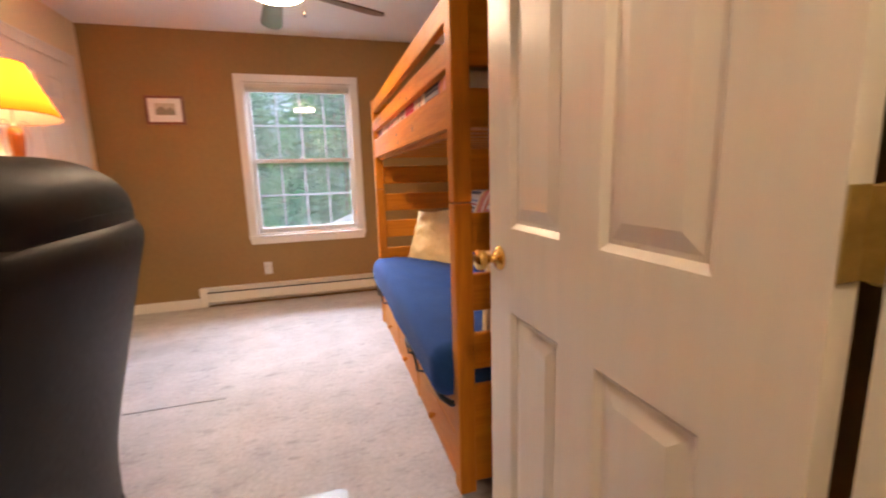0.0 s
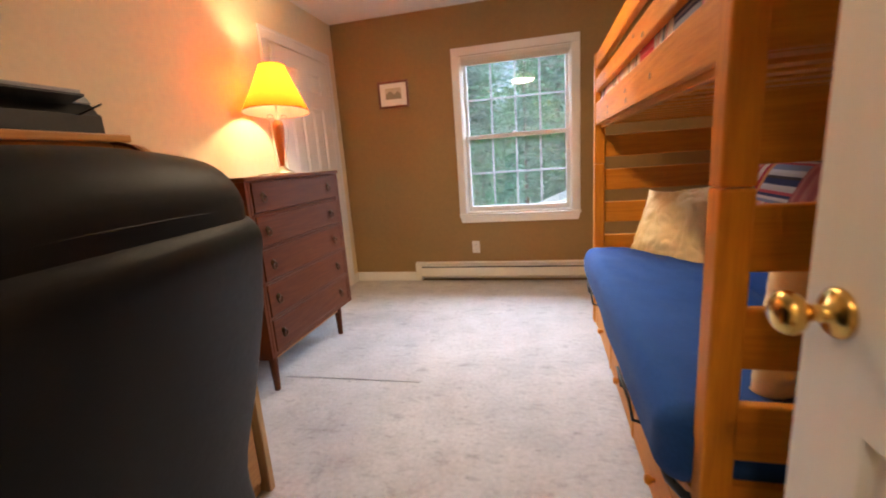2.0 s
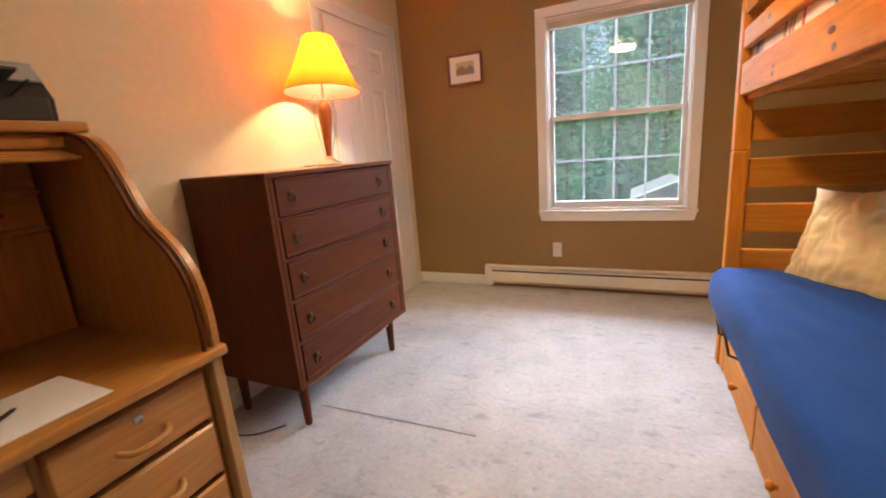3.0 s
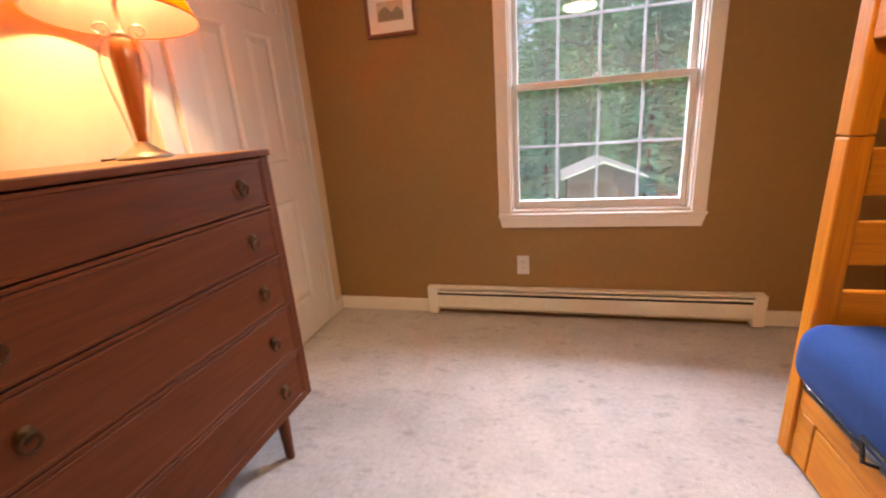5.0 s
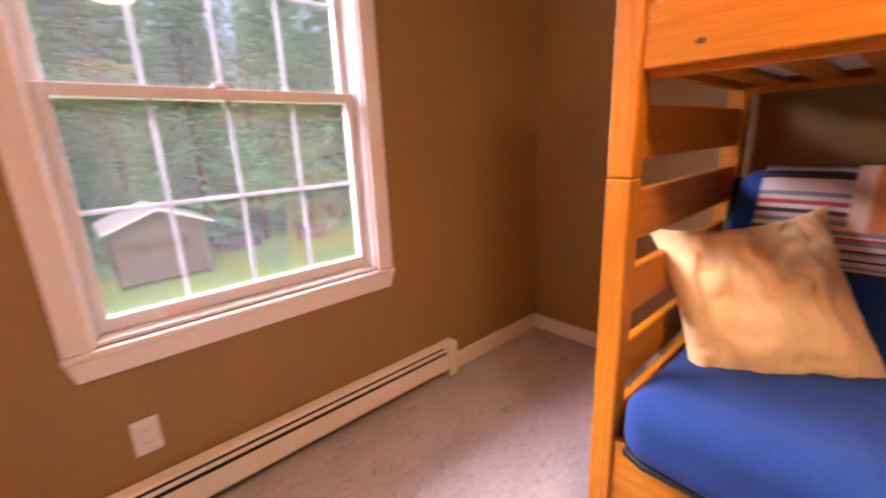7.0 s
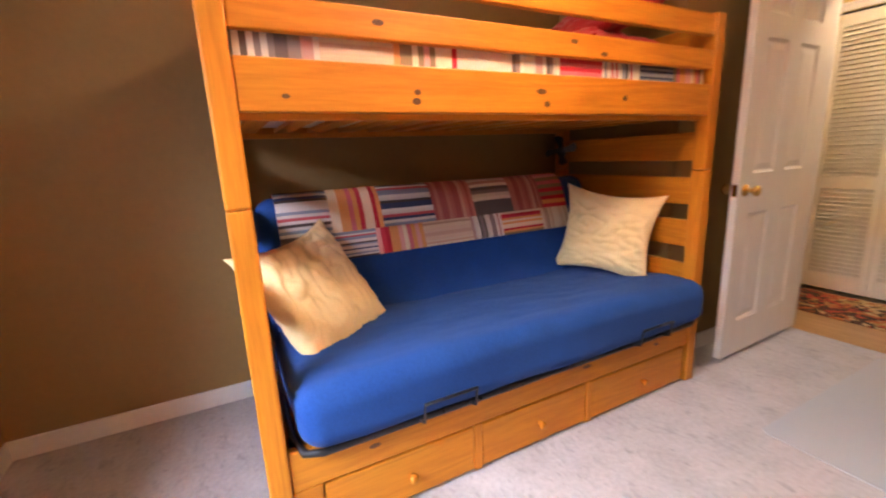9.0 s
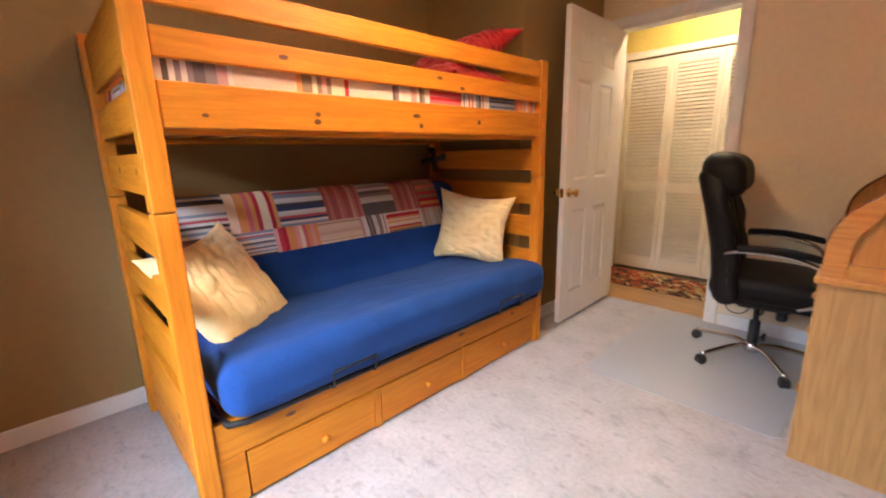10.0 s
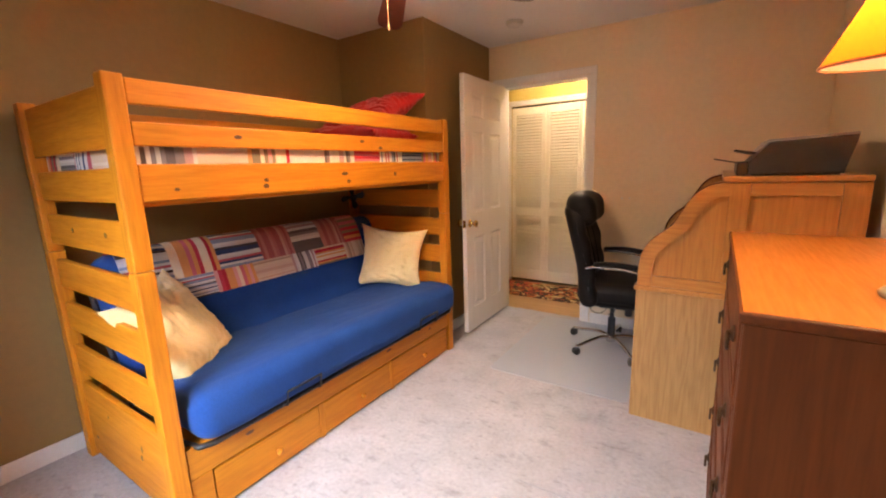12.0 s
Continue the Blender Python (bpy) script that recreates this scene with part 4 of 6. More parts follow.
def quilt_on_back():
    q = thing("patchwork_quilt", (1.4, 2.05, 0.75), "striped patchwork quilt in red, blue and beige over the futon back", "quilt")
    path = [(-0.098, 0.01), (-0.098, 0.10), (-0.096, 0.20), (-0.09, 0.28), (-0.06, 0.332), (0.0, 0.349), (0.06, 0.332), (0.095, 0.27), (0.098, 0.1)]
    line = curve_points([(0, a, b) for a, b in path], 6)
    acc = [0.0]
    for a, b in zip(line, line[1:]):
        acc.append(acc[-1] + (b - a).length)
    def surf(u, v):
        s = v * acc[-1]
        k = max(i for i in range(len(acc) - 1) if acc[i] <= s + 1e-9)
        f = (s - acc[k]) / (acc[k + 1] - acc[k])
        p, d = line[k].lerp(line[k + 1], min(1, f)), (line[k + 1] - line[k]).normalized()
        nr = Vector((0, -d.z, d.y))
        wob = 0.006 * noise.noise(Vector((u * 9, v * 4, 2)))
        yy = 1.34 + u * 1.55 - (FY0 + FY1) / 2
        loc = Vector((p.y, yy, p.z)) + Vector((nr.y, 0, nr.z)) * wob
        return BACK @ loc, (BACK.to_3x3() @ Vector((nr.y, 0, nr.z)))
    # rows of patches from the hem upwards and over the back; each patch: cloth, lines along the bed or up and down, width
    W, C, P, K, G = STRIPE_WARM, STRIPE_COOL, STRIPE_PALE, STRIPE_PINK, STRIPE_GREY
    rows = [(0.0, 0.17, ((P, 0, 0.13), (W, 1, 0.17), (G, 0, 0.12), (P, 1, 0.17), (W, 0, 0.15), (C, 1, 0.18), (G, 1, 0.08))),
            (0.17, 0.52, ((W, 1, 0.11), (K, 0, 0.13), (G, 1, 0.15), (K, 0, 0.15), (C, 1, 0.17), (W, 0, 0.15), (C, 1, 0.14))),
            (0.52, 0.76, ((G, 0, 0.15), (W, 1, 0.14), (C, 0, 0.14), (P, 1, 0.14), (K, 0, 0.15), (G, 1, 0.14), (W, 0, 0.14))),
            (0.76, 1.0, ((P, 1, 0.14), (C, 0, 0.15), (K, 1, 0.14), (W, 0, 0.14), (G, 1, 0.15), (P, 0, 0.14), (C, 1, 0.14)))]
    for v0, v1, cells in rows:
        u, total = 0.0, sum(w for *_, w in cells)
        for cloth, along, w in cells:
            part("patch", patch_mesh(surf, u, u + w / total, v0, v1, along, "patch", 6, 8), cloth, q, "", True)
            u += w / total


quilt_on_back()


def scatter_cushion(label, m, w, h, t, material, seed, name="throw_pillow", crease=0.018):
    ob = part(name, cushion(w, h, t, 56, seed, crease), material, None, "", True)
    ob.matrix_world = m
    return tagged(ob, label, "pillow", "cream throw pillows" if material is CREAM_CLOTH else "red bed pillows")


def axes(c, u, v):
    """A pose from a centre and two edge directions."""
    u = Vector(u).normalized()
    n = u.cross(Vector(v)).normalized()
    v = n.cross(u)
    return Matrix.Translation(c) @ Matrix((u, v, n)).transposed().to_4x4()


scatter_cushion("crumpled cream cotton throw pillow leaning in the futon corner", axes((1.08, 2.80, 0.68), (-0.155, -0.19, -0.375), (-0.26, 0.36, 0.0)), 0.52, 0.50, 0.17, CREAM_CLOTH, 1, crease=0.013)
scatter_cushion("plump cream cotton throw pillow leaning on the bed end", axes((1.03, 1.335, 0.735), (-0.40, -0.25, -0.06), (-0.03, -0.10, 0.36)), 0.49, 0.46, 0.16, CREAM_CLOTH, 2, crease=0.011)


# ---- upper bunk ----
def upper_bedding():
    m = thing("mattress", (1.16, 2.09, 1.312), "thin upper bunk mattress under a striped patchwork cover", "mattress")
    x0, x1, y0, y1 = BX0 + 0.045, BX1 - 0.045, BY0 + 0.07, BY1 - 0.07
    part("mattress_core", soft_box(((x0 + x1) / 2, (y0 + y1) / 2, 1.395), (x1 - x0, y1 - y0, 0.165), 0.04, 8, 3), PAPER, m, "", True)
    mats = [STRIPE_GREY, STRIPE_PALE, STRIPE_WARM, STRIPE_COOL, STRIPE_PINK]
    n = 9
    for i in range(n):
        def side(u, v):
            return Vector((x0 - 0.006, y0 + (y1 - y0) * u, 1.325 + 0.15 * v)), Vector((-1, 0, 0))
        part("patch", patch_mesh(side, 1 - (i + 1) / n, 1 - i / n, 0, 1, i % 2, "patch", 5, 5), mats[(0, 1, 2, 0, 0, 2, 3, 3, 2)[i]], m, "", True)
        for j in range(4):
            def top(u, v):
                return Vector((x0 + (x1 - x0) * v, y0 + (y1 - y0) * u, 1.483 + 0.006 * noise.noise(Vector((u * 8, v * 4, 0))))), Vector((0, 0, 1))
            part("patch", patch_mesh(top, 1 - (i + 1) / n, 1 - i / n, j / 4, (j + 1) / 4, (i + j) % 2, "patch", 4, 4), mats[(i * 2 + j) % 5], m, "", True)
    for j in range(5):
        def end(u, v):
            return Vector((x0 + (x1 - x0) * u, y1 + 0.006, 1.325 + 0.15 * v)), Vector((0, 1, 0))
        part("patch", patch_mesh(end, j / 5, (j + 1) / 5, 0, 1, j % 2, "patch", 5, 5), mats[(3, 1, 3, 0, 2)[j]], m, "", True)


upper_bedding()
scatter_cushion("soft red cotton bed pillow lying flat", axes((1.18, 1.44, 1.60), (-1, 0.03, 0), (0, 1, 0.05)), 0.72, 0.46, 0.17, RED_CLOTH, 3, "bed_pillow")
scatter_cushion("plump red cotton bed pillow propped on another", axes((1.12, 1.37, 1.755), (-1, 0.05, 0.05), (0.05, 0.75, -0.36)), 0.66, 0.50, 0.17, RED_CLOTH, 4, "bed_pillow")


# ---- dresser ----
def dresser():
    x0, x1, y0, y1, zt = XW + 0.02, -0.998, 1.909, 2.834, 1.125
    d = thing("dresser", ((x0 + x1) / 2, (y0 + y1) / 2, 0), "dark walnut chest of five drawers on short tapered legs", "dresser")
    part("top", box(x0, x1 + 0.006, y0 - 0.004, y1 + 0.004, zt - 0.02, zt, 0.004, 2), WALNUT["y"], d)
    # thin sheet over the walnut, coloured as if lit by the lamp
    part("top_surface", box(x0 + 0.004, x1, y0 + 0.002, y1 - 0.002, zt - 0.0005, zt + 0.0012, 0.0005), LAMPLIT_TOP, d, "honey-coloured top sheet with the lamp's glow put into its colour")
    part("side_panel", box(x0, x1 - 0.002, y0, y0 + 0.02, 0.205, zt - 0.0205, 0.002), WALNUT["z"], d)
    part("side_panel", box(x0, x1 - 0.002, y1 - 0.02, y1, 0.205, zt - 0.0205, 0.002), WALNUT["z"], d)
    part("back_board", box(x0, x0 + 0.008, y0 + 0.0205, y1 - 0.0205, 0.2, zt - 0.021), WALNUT["y"], d)
    part("bottom_board", box(x0 + 0.01, x1 - 0.004, y0 + 0.0205, y1 - 0.0205, 0.205, 0.227), WALNUT["y"], d)
    for z in (0.941, 0.771, 0.594, 0.407):
        part("drawer_rail", box(x0 + 0.01, x1 + 0.001, y0 + 0.0205, y1 - 0.0205, z - 0.0055, z + 0.0055, 0.002), WALNUT["y"], d)
    for ya, yb in ((y0 + 0.0205, y0 + 0.040), (y1 - 0.040, y1 - 0.0205)):
        part("front_stile", box(x1 - 0.03, x1 - 0.001, ya, yb, 0.228, zt - 0.021, 0.002), WALNUT["z"], d)
    zs = [(0.951, 1.10), (0.781, 0.933), (0.604, 0.763), (0.417, 0.586), (0.231, 0.399)]
    for za, zb in zs:
        bm = bmesh.new()
        frame_rings(bm, (x1 - 0.001, y0 + 0.045, za), (0, 1, 0), (0, 0, 1), (1, 0, 0), y1 - y0 - 0.09, zb - za, [(0, -0.02), (0, 0.001), (0.002, 0.003), (0.009, 0.003), (0.011, 0.0005), (0.014, 0.0005)])
        dr = part("drawer", bm, WALNUT["y"], d)
        for yy in (y0 + 0.115, y1 - 0.155):
            z = (za + zb) / 2
            bm = moved(lathe([(0.017, 0), (0.017, 0.002), (0.012, 0.005), (0.006, 0.008), (0.006, 0.012), (0.0, 0.014)], 16), pose(x1 + 0.002, yy, z + 0.006, 0, 90, 0))
            ring = [(x1 + 0.012, yy + 0.017 * math.sin(a * math.pi / 6), z - 0.010 - 0.017 * math.cos(a * math.pi / 6)) for a in range(12)]
            part("ring_pull", join(bm, tube(ring, 0.0038, 6, True)), OLD_BRASS, dr, "aged brass ring pull", True)
    for yy in (y0 + 0.06, y1 - 0.13):
        for xx in (x1 - 0.05, x0 + 0.05):
            part("leg", moved(lathe([(0.014, 0), (0.016, 0.004), (0.024, 0.19), (0.026, 0.205)], 14), pose(xx, yy, 0)), WALNUT["z"], d, "", True)
    part("base_rail", join(box(x1 - 0.065, x1 - 0.04, y0 + 0.08, y1 - 0.15, 0.17, 0.204, 0.002)), OAK["y"], d, "pale wooden base rail")
    for yy in (y0 + 0.06, y1 - 0.13):
        part("stretcher", box(x0 + 0.06, x1 - 0.07, yy - 0.01, yy + 0.01, 0.17, 0.204, 0.002), WALNUT["x"], d)


dresser()


# ---- table lamp ----
LX, LY, LZ = -1.269, 2.634, 1.1263


def table_lamp():
    ob = thing("table_lamp", (LX, LY, LZ), "lit table lamp with amber wooden stem and cone shade", "lamp")
    c = pose(LX, LY, LZ)
    lean = Matrix.Rotation(radians(4.8), 4, Vector((-0.98, -0.2, 0)))
    part("base", moved(lathe([(0.070, 0.0), (0.072, 0.006), (0.066, 0.012), (0.047, 0.022), (0.032, 0.034), (0.018, 0.043), (0.013, 0.05)], 28), c), PEWTER, ob, "pewter metal foot", True)
    part("stem", moved(lathe([(0.013, 0.049), (0.016, 0.07), (0.023, 0.13), (0.030, 0.20), (0.035, 0.255), (0.036, 0.29), (0.031, 0.322), (0.019, 0.337)], 24), c @ lean), AMBER_WOOD, ob, "glossy amber wooden stem", True)
    part("collar", moved(lathe([(0.021, 0.334), (0.025, 0.34), (0.012, 0.347), (0.006, 0.352), (0.006, 0.43), (0.014, 0.435), (0.014, 0.47)], 18), c @ lean), PEWTER, ob, "", True)
    for s in (-1, 1):
        rad = [(0.018, 0.04), (0.032, 0.12), (0.05, 0.20), (0.059, 0.27), (0.048, 0.318), (0.024, 0.342), (0.03, 0.368), (0.052, 0.368), (0.058, 0.35), (0.044, 0.34), (0.036, 0.352)]
        line = curve_points([(s * r * 0.71, s * r * 0.71, z) for r, z in rad], 6)
        part("wire_scroll", moved(tube(line, 0.0026, 7), c @ lean), PEWTER, ob, "pewter wire scroll", True)
    prof = [(0.202, 0.386), (0.179, 0.434), (0.157, 0.482), (0.136, 0.53), (0.115, 0.578), (0.096, 0.625), (0.079, 0.668)]
    part("shade", moved(lathe(prof, 48, False), c @ lean), SHADE, ob, "lit amber cone lampshade", True)
    part("shade_lining", moved(lathe([(r - 0.0025, z) for r, z in prof], 48, False), c @ lean), LINING, ob, "white shade lining", True)
    for rr, zz in (prof[0], prof[-1]):
        part("shade_rim", moved(tube([(rr * math.cos(a * math.pi / 24), rr * math.sin(a * math.pi / 24), zz) for a in range(48)], 0.0025, 6, True), c @ lean), AMBER_WOOD, ob)
    part("harp", moved(tube(curve_points([(0, 0.014, 0.44), (0, 0.055, 0.49), (0, 0.045, 0.61), (0, 0, 0.662), (0, -0.045, 0.61), (0, -0.055, 0.49), (0, -0.014, 0.44)], 5), 0.002, 6), c @ lean), BRASS, ob)
    for a in (30, 150, 270):
        part("spider", moved(tube([(0, 0, 0.663), (0.079 * math.cos(radians(a)), 0.079 * math.sin(radians(a)), 0.667)], 0.002, 6), c @ lean), BRASS, ob)
    cord = curve_points([(LX - 0.05, LY - 0.02, LZ + 0.008), (LX - 0.09, LY - 0.06, LZ + 0.004), (LX - 0.13, LY - 0.02, LZ + 0.004), (LX - 0.2, LY + 0.02, LZ + 0.004)], 6)
    part("cord", tube(cord, 0.0028, 6), OLD_BRASS, ob)
    bulb = bpy.data.lights.new("bulb", "POINT")
    bulb.energy, bulb.color, bulb.shadow_soft_size = BULB_WATTS, (1.0, 0.72, 0.33), 0.03
    lb = new("bulb", bulb)
    lb.parent = ob
    lb.location = (-0.009, 0.046, 0.56)


table_lamp()


# ---- roll-top desk ----
DX0, DX1, DY0, DY1 = -1.455, -0.634, 0.10, 1.345


def desk_curve():
    """The S-shaped front edge of the desk's upper sides, from the worktop to the top, as (x, z)."""
    return [(p.x, p.z) for p in curve_points([(-0.635, 0, 0.745), (-0.635, 0, 0.84), (-0.65, 0, 0.92), (-0.695, 0, 0.99), (-0.772, 0, 1.06), (-0.822, 0, 1.15), (-0.86, 0, 1.21), (-0.91, 0, 1.25), (-0.985, 0, 1.268)], 5)]


def rolltop_desk():
    d = thing("rolltop_desk", ((DX0 + DX1) / 2, (DY0 + DY1) / 2, 0), "golden oak roll-top desk with open tambour and drawers", "desk")
    cv = desk_curve()
    for ya, out in ((DY1 - 0.028, 1), (DY0, -1)):
        yb = ya + 0.028
        part("lower_side", box(DX0, DX1 + 0.004, ya, yb, 0.0, 0.718, 0.003), OAK_SIDE, d, "pale oak veneer side")
        core = [(DX0, 0.746)] + [(x - 0.004, z) for x, z in cv] + [(DX0, 1.266)]
        part("upper_side", extrude_outline(core[::-1], "y", ya + 0.012, yb - 0.012), OAK["z"], d)
        yo, yi = (yb - 0.0118, yb + 0.006) if out > 0 else (ya - 0.006, ya + 0.0118)
        n = len(cv)
        inner = []
        for k, (x, z) in enumerate(cv):
            a, b = cv[max(k - 1, 0)], cv[min(k + 1, n - 1)]
            t = Vector((b[0] - a[0], b[1] - a[1])).normalized()
            inner.append((x - 0.065 * t.y, z + 0.065 * t.x))
        lo, hi = min(yo, yi), max(yo, yi)
        bm = bmesh.new()
        ring = [[bm.verts.new((q[0], yy, q[1])) for q, yy in ((p, lo), (p, hi), (r, hi), (r, lo))] for p, r in zip(cv, inner)]
        for ra, rb in zip(ring, ring[1:]):
            for c in range(4):
                bm.faces.new((ra[c], ra[(c + 1) % 4], rb[(c + 1) % 4], rb[c]))
        bm.faces.new(ring[0][::-1])
        bm.faces.new(ring[-1])
        bmesh.ops.recalc_face_normals(bm, faces=bm.faces)
        part("curved_stile", bm, OAK["x"], d)
        part("panel_rail", box(DX0, -0.70, lo, hi, 0.7465, 0.80, 0.002), OAK["x"], d)
        part("panel_rail", box(-1.37, -1.07, lo, hi, 1.21, 1.266, 0.002), OAK["x"], d)
        part("panel_stile", box(-1.069, -0.99, lo, hi, 0.801, 1.266, 0.002), OAK["z"], d)
        part("panel_stile", box(DX0, -1.371, lo, hi, 0.801, 1.266, 0.002), OAK["z"], d)
        part("tambour_groove", tube([(x - 0.002, ya - 0.006 if out > 0 else yb + 0.006, z) for x, z in cv], 0.006, 6), WALNUT["z"], d, "dark tambour track")
    part("worktop", box(DX0, DX1 + 0.014, DY0 - 0.014, DY1 + 0.014, 0.7185, 0.7455, 0.007, 2), OAK["y"], d)
    part("top_shelf", box(DX0, -0.962, DY0 - 0.018, DY1 + 0.018, 1.2685, 1.294, 0.006, 2), OAK["y"], d)
    part("top_moulding", box(-1.03, -0.985, DY0 + 0.03, DY1 - 0.03, 1.232, 1.268, 0.006, 2), OAK["y"], d)
    part("back_panel", box(DX0 + 0.002, DX0 + 0.014, DY0 + 0.029, DY1 - 0.029, 0.02, 1.267), OAK["z"], d)
    # rolled-up tambour slats and its lift rail
    for k in range(5):
        x, z = -0.935 - 0.022 * k, 1.205 + 0.006 * k
        part("tambour_slat", box(x - 0.010, x + 0.009, DY0 + 0.032, DY1 - 0.032, z - 0.004, z + 0.008, 0.003), OAK["y"], d)
    # pigeonholes with small drawers
    hx = -1.17
    part("hutch_shelf", box(DX0 + 0.016, hx, DY0 + 0.03, DY1 - 0.03, 1.03, 1.042, 0.001), OAK["y"], d)
    part("hutch_shelf", box(DX0 + 0.016, hx, DY0 + 0.03, DY1 - 0.03, 1.128, 1.14, 0.001), OAK["y"], d)
    ys = [DY0 + 0.03 + k * (DY1 - DY0 - 0.06) / 6 for k in range(7)]
    for yy in ys[1:-1]:
        part("hutch_divider", box(DX0 + 0.016, hx - 0.002, yy - 0.005, yy + 0.005, 0.746, 1.029, 0.001), OAK["z"], d)
    for k in range(6):
        for za, zb in ((1.044, 1.126), (1.142, 1.215)):
            dr = part("small_drawer", box(hx - 0.2, hx + 0.004, ys[k] + 0.008, ys[k + 1] - 0.008, za, zb, 0.003), OAK["y"], d)
            part("knob", moved(lathe([(0.004, 0), (0.004, 0.006), (0.009, 0.011), (0.008, 0.016), (0.002, 0.018)], 12), pose(hx + 0.004, (ys[k] + ys[k + 1]) / 2, (za + zb) / 2, 0, 90, 0)), BRASS, dr, "small brass knob", True)
    part("hutch_panel", box(hx - 0.012, hx - 0.004, ys[5] + 0.006, ys[6] - 0.001, 0.747, 1.028, 0.002), OAK["z"], d)
    # pedestals
    for ya, yb in ((DY0 + 0.029, 0.47), (0.985, DY1 - 0.029)):
        part("pedestal", join(box(DX0 + 0.02, DX1 - 0.03, ya, ya + 0.018, 0.04, 0.7175), box(DX0 + 0.02, DX1 - 0.03, yb - 0.018, yb, 0.04, 0.7175), box(DX0 + 0.03, DX1 - 0.045, ya + 0.018, yb - 0.018, 0.04, 0.06)), OAK["z"], d)
        part("plinth", box(DX0 + 0.03, DX1 - 0.035, ya, yb, 0.0, 0.0395, 0.003), OAK["y"], d)
        for za, zb in ((0.575, 0.70), (0.425, 0.56), (0.06, 0.41)):
            bm = bmesh.new()
            frame_rings(bm, (DX1 - 0.03, ya + 0.012, za), (0, 1, 0), (0, 0, 1), (1, 0, 0), yb - ya - 0.024, zb - za, [(0, -0.25), (0, 0.012), (0.006, 0.018), (0.01, 0.018)])
            dr = part("drawer", bm, OAK["y"], d)
            ym, zm = (ya + yb) / 2, (za + zb) / 2 - 0.012
            bar = curve_points([(DX1 - 0.012, ym - 0.05, zm), (DX1 + 0.012, ym - 0.035, zm - 0.004), (DX1 + 0.016, ym, zm - 0.006), (DX1 + 0.012, ym + 0.035, zm - 0.004), (DX1 - 0.012, ym + 0.05, zm)], 4)
            part("bar_handle", tube(bar, 0.007, 8), OAK["y"], dr, "bowed oak pull", True)
            if za > 0.57:
                part("lock", moved(lathe([(0.010, 0), (0.010, 0.003), (0.006, 0.004), (0.0055, 0.002)], 16), pose(DX1 - 0.012, ym, zb - 0.03, 0, 90, 0)), CHROME, dr, "small round lock", True)
    part("pencil_drawer", box(DX0 + 0.1, DX1 - 0.014, 0.475, 0.98, 0.645, 0.712, 0.004), OAK["y"], d)


rolltop_desk()
tagged(part("paper_sheet", box(-0.86, -0.66, 0.86, 1.13, 0.7458, 0.7475), PAPER), "blank white paper sheets on the desk", "paper")
pen = part("pen", moved(join(lathe([(0.001, -0.07), (0.004, -0.06), (0.0045, 0.06), (0.003, 0.065)], 10), box(0.003, 0.0055, -0.001, 0.001, 0.02, 0.06)), pose(-0.735, 0.97, 0.7522, 90, 0, 35)), BLACK_PLASTIC, None, "", True)
tagged(pen, "black ballpoint pen lying on paper", "pen")


def printer():
    x0, x1, y0, y1, z = -1.395, -1.085, 0.87, 1.35, 1.2942
    p = thing("printer", ((x0 + x1) / 2, (y0 + y1) / 2, z), "black and silver inkjet printer on the roll-top desk", "printer")
    side = [(x0 + 0.03, z + 0.008), (x1 + 0.03, z + 0.008), (x1 + 0.035, z + 0.06), (x1 - 0.0, z + 0.10), (x1 - 0.035, z + 0.142), (x0, z + 0.158), (x0 + 0.004, z + 0.13)]
    part("body", extrude_outline(side, "y", y0, y1, 0.006), BLACK_PLASTIC, p)
    part("foot_plate", box(x0 + 0.04, x1 + 0.02, y0 + 0.02, y1 - 0.02, z, z + 0.008), BLACK_PLASTIC, p)
    lid = [(x1 - 0.03, z + 0.143), (x0 + 0.002, z + 0.159), (x0 + 0.002, z + 0.167), (x1 - 0.028, z + 0.152)]
    part("scanner_lid", extrude_outline(lid, "y", y0 + 0.002, y1 - 0.002, 0.002), GREY_PLASTIC, p, "silver-grey scanner lid")
    part("silver_band", extrude_outline([(x1 + 0.003, z + 0.102), (x1 - 0.03, z + 0.1425), (x1 - 0.028, z + 0.146), (x1 + 0.0075, z + 0.106)], "y", y0 + 0.004, y1 - 0.004), GREY_PLASTIC, p, "silver-grey band")
    part("control_panel", extrude_outline([(x1 + 0.012, z + 0.094), (x1 + 0.085, z + 0.112), (x1 + 0.085, z + 0.118), (x1 + 0.008, z + 0.103)], "y", y0 + 0.08, y1 - 0.08, 0.002), BLACK_PLASTIC, p, "tilted black control panel")
    part("output_tray", box(x1 + 0.031, x1 + 0.075, y0 + 0.05, y1 - 0.03, z + 0.002, z + 0.062, 0.004), BLACK_PLASTIC, p, "black paper tray")
    part("tray_arm", tube([(x1 + 0.075, y1 - 0.10, z + 0.058), (x1 + 0.165, y1 - 0.10, z + 0.078)], 0.003, 8), BLACK_PLASTIC, p)


printer()


# ---- office chair ----
def back_warp(v):
    """Back cushion in its own space: x is depth (back towards +x), y width, z height from its middle."""
    h = (v.z + 0.37) / 0.74
    lean = 0.035 + 0.03 * h + 0.115 * h * h
    wid = 1.06 - 0.13 * math.exp(-((h - 0.36) / 0.14) ** 2) - 0.7 * max(0, h - 0.74)
    curve = 0.5 * v.y * v.y
    rib = 0.007 * math.cos(v.z * 34) if v.x < 0 else 0
    return Vector((v.x + lean - curve + rib, v.y * wid, v.z))


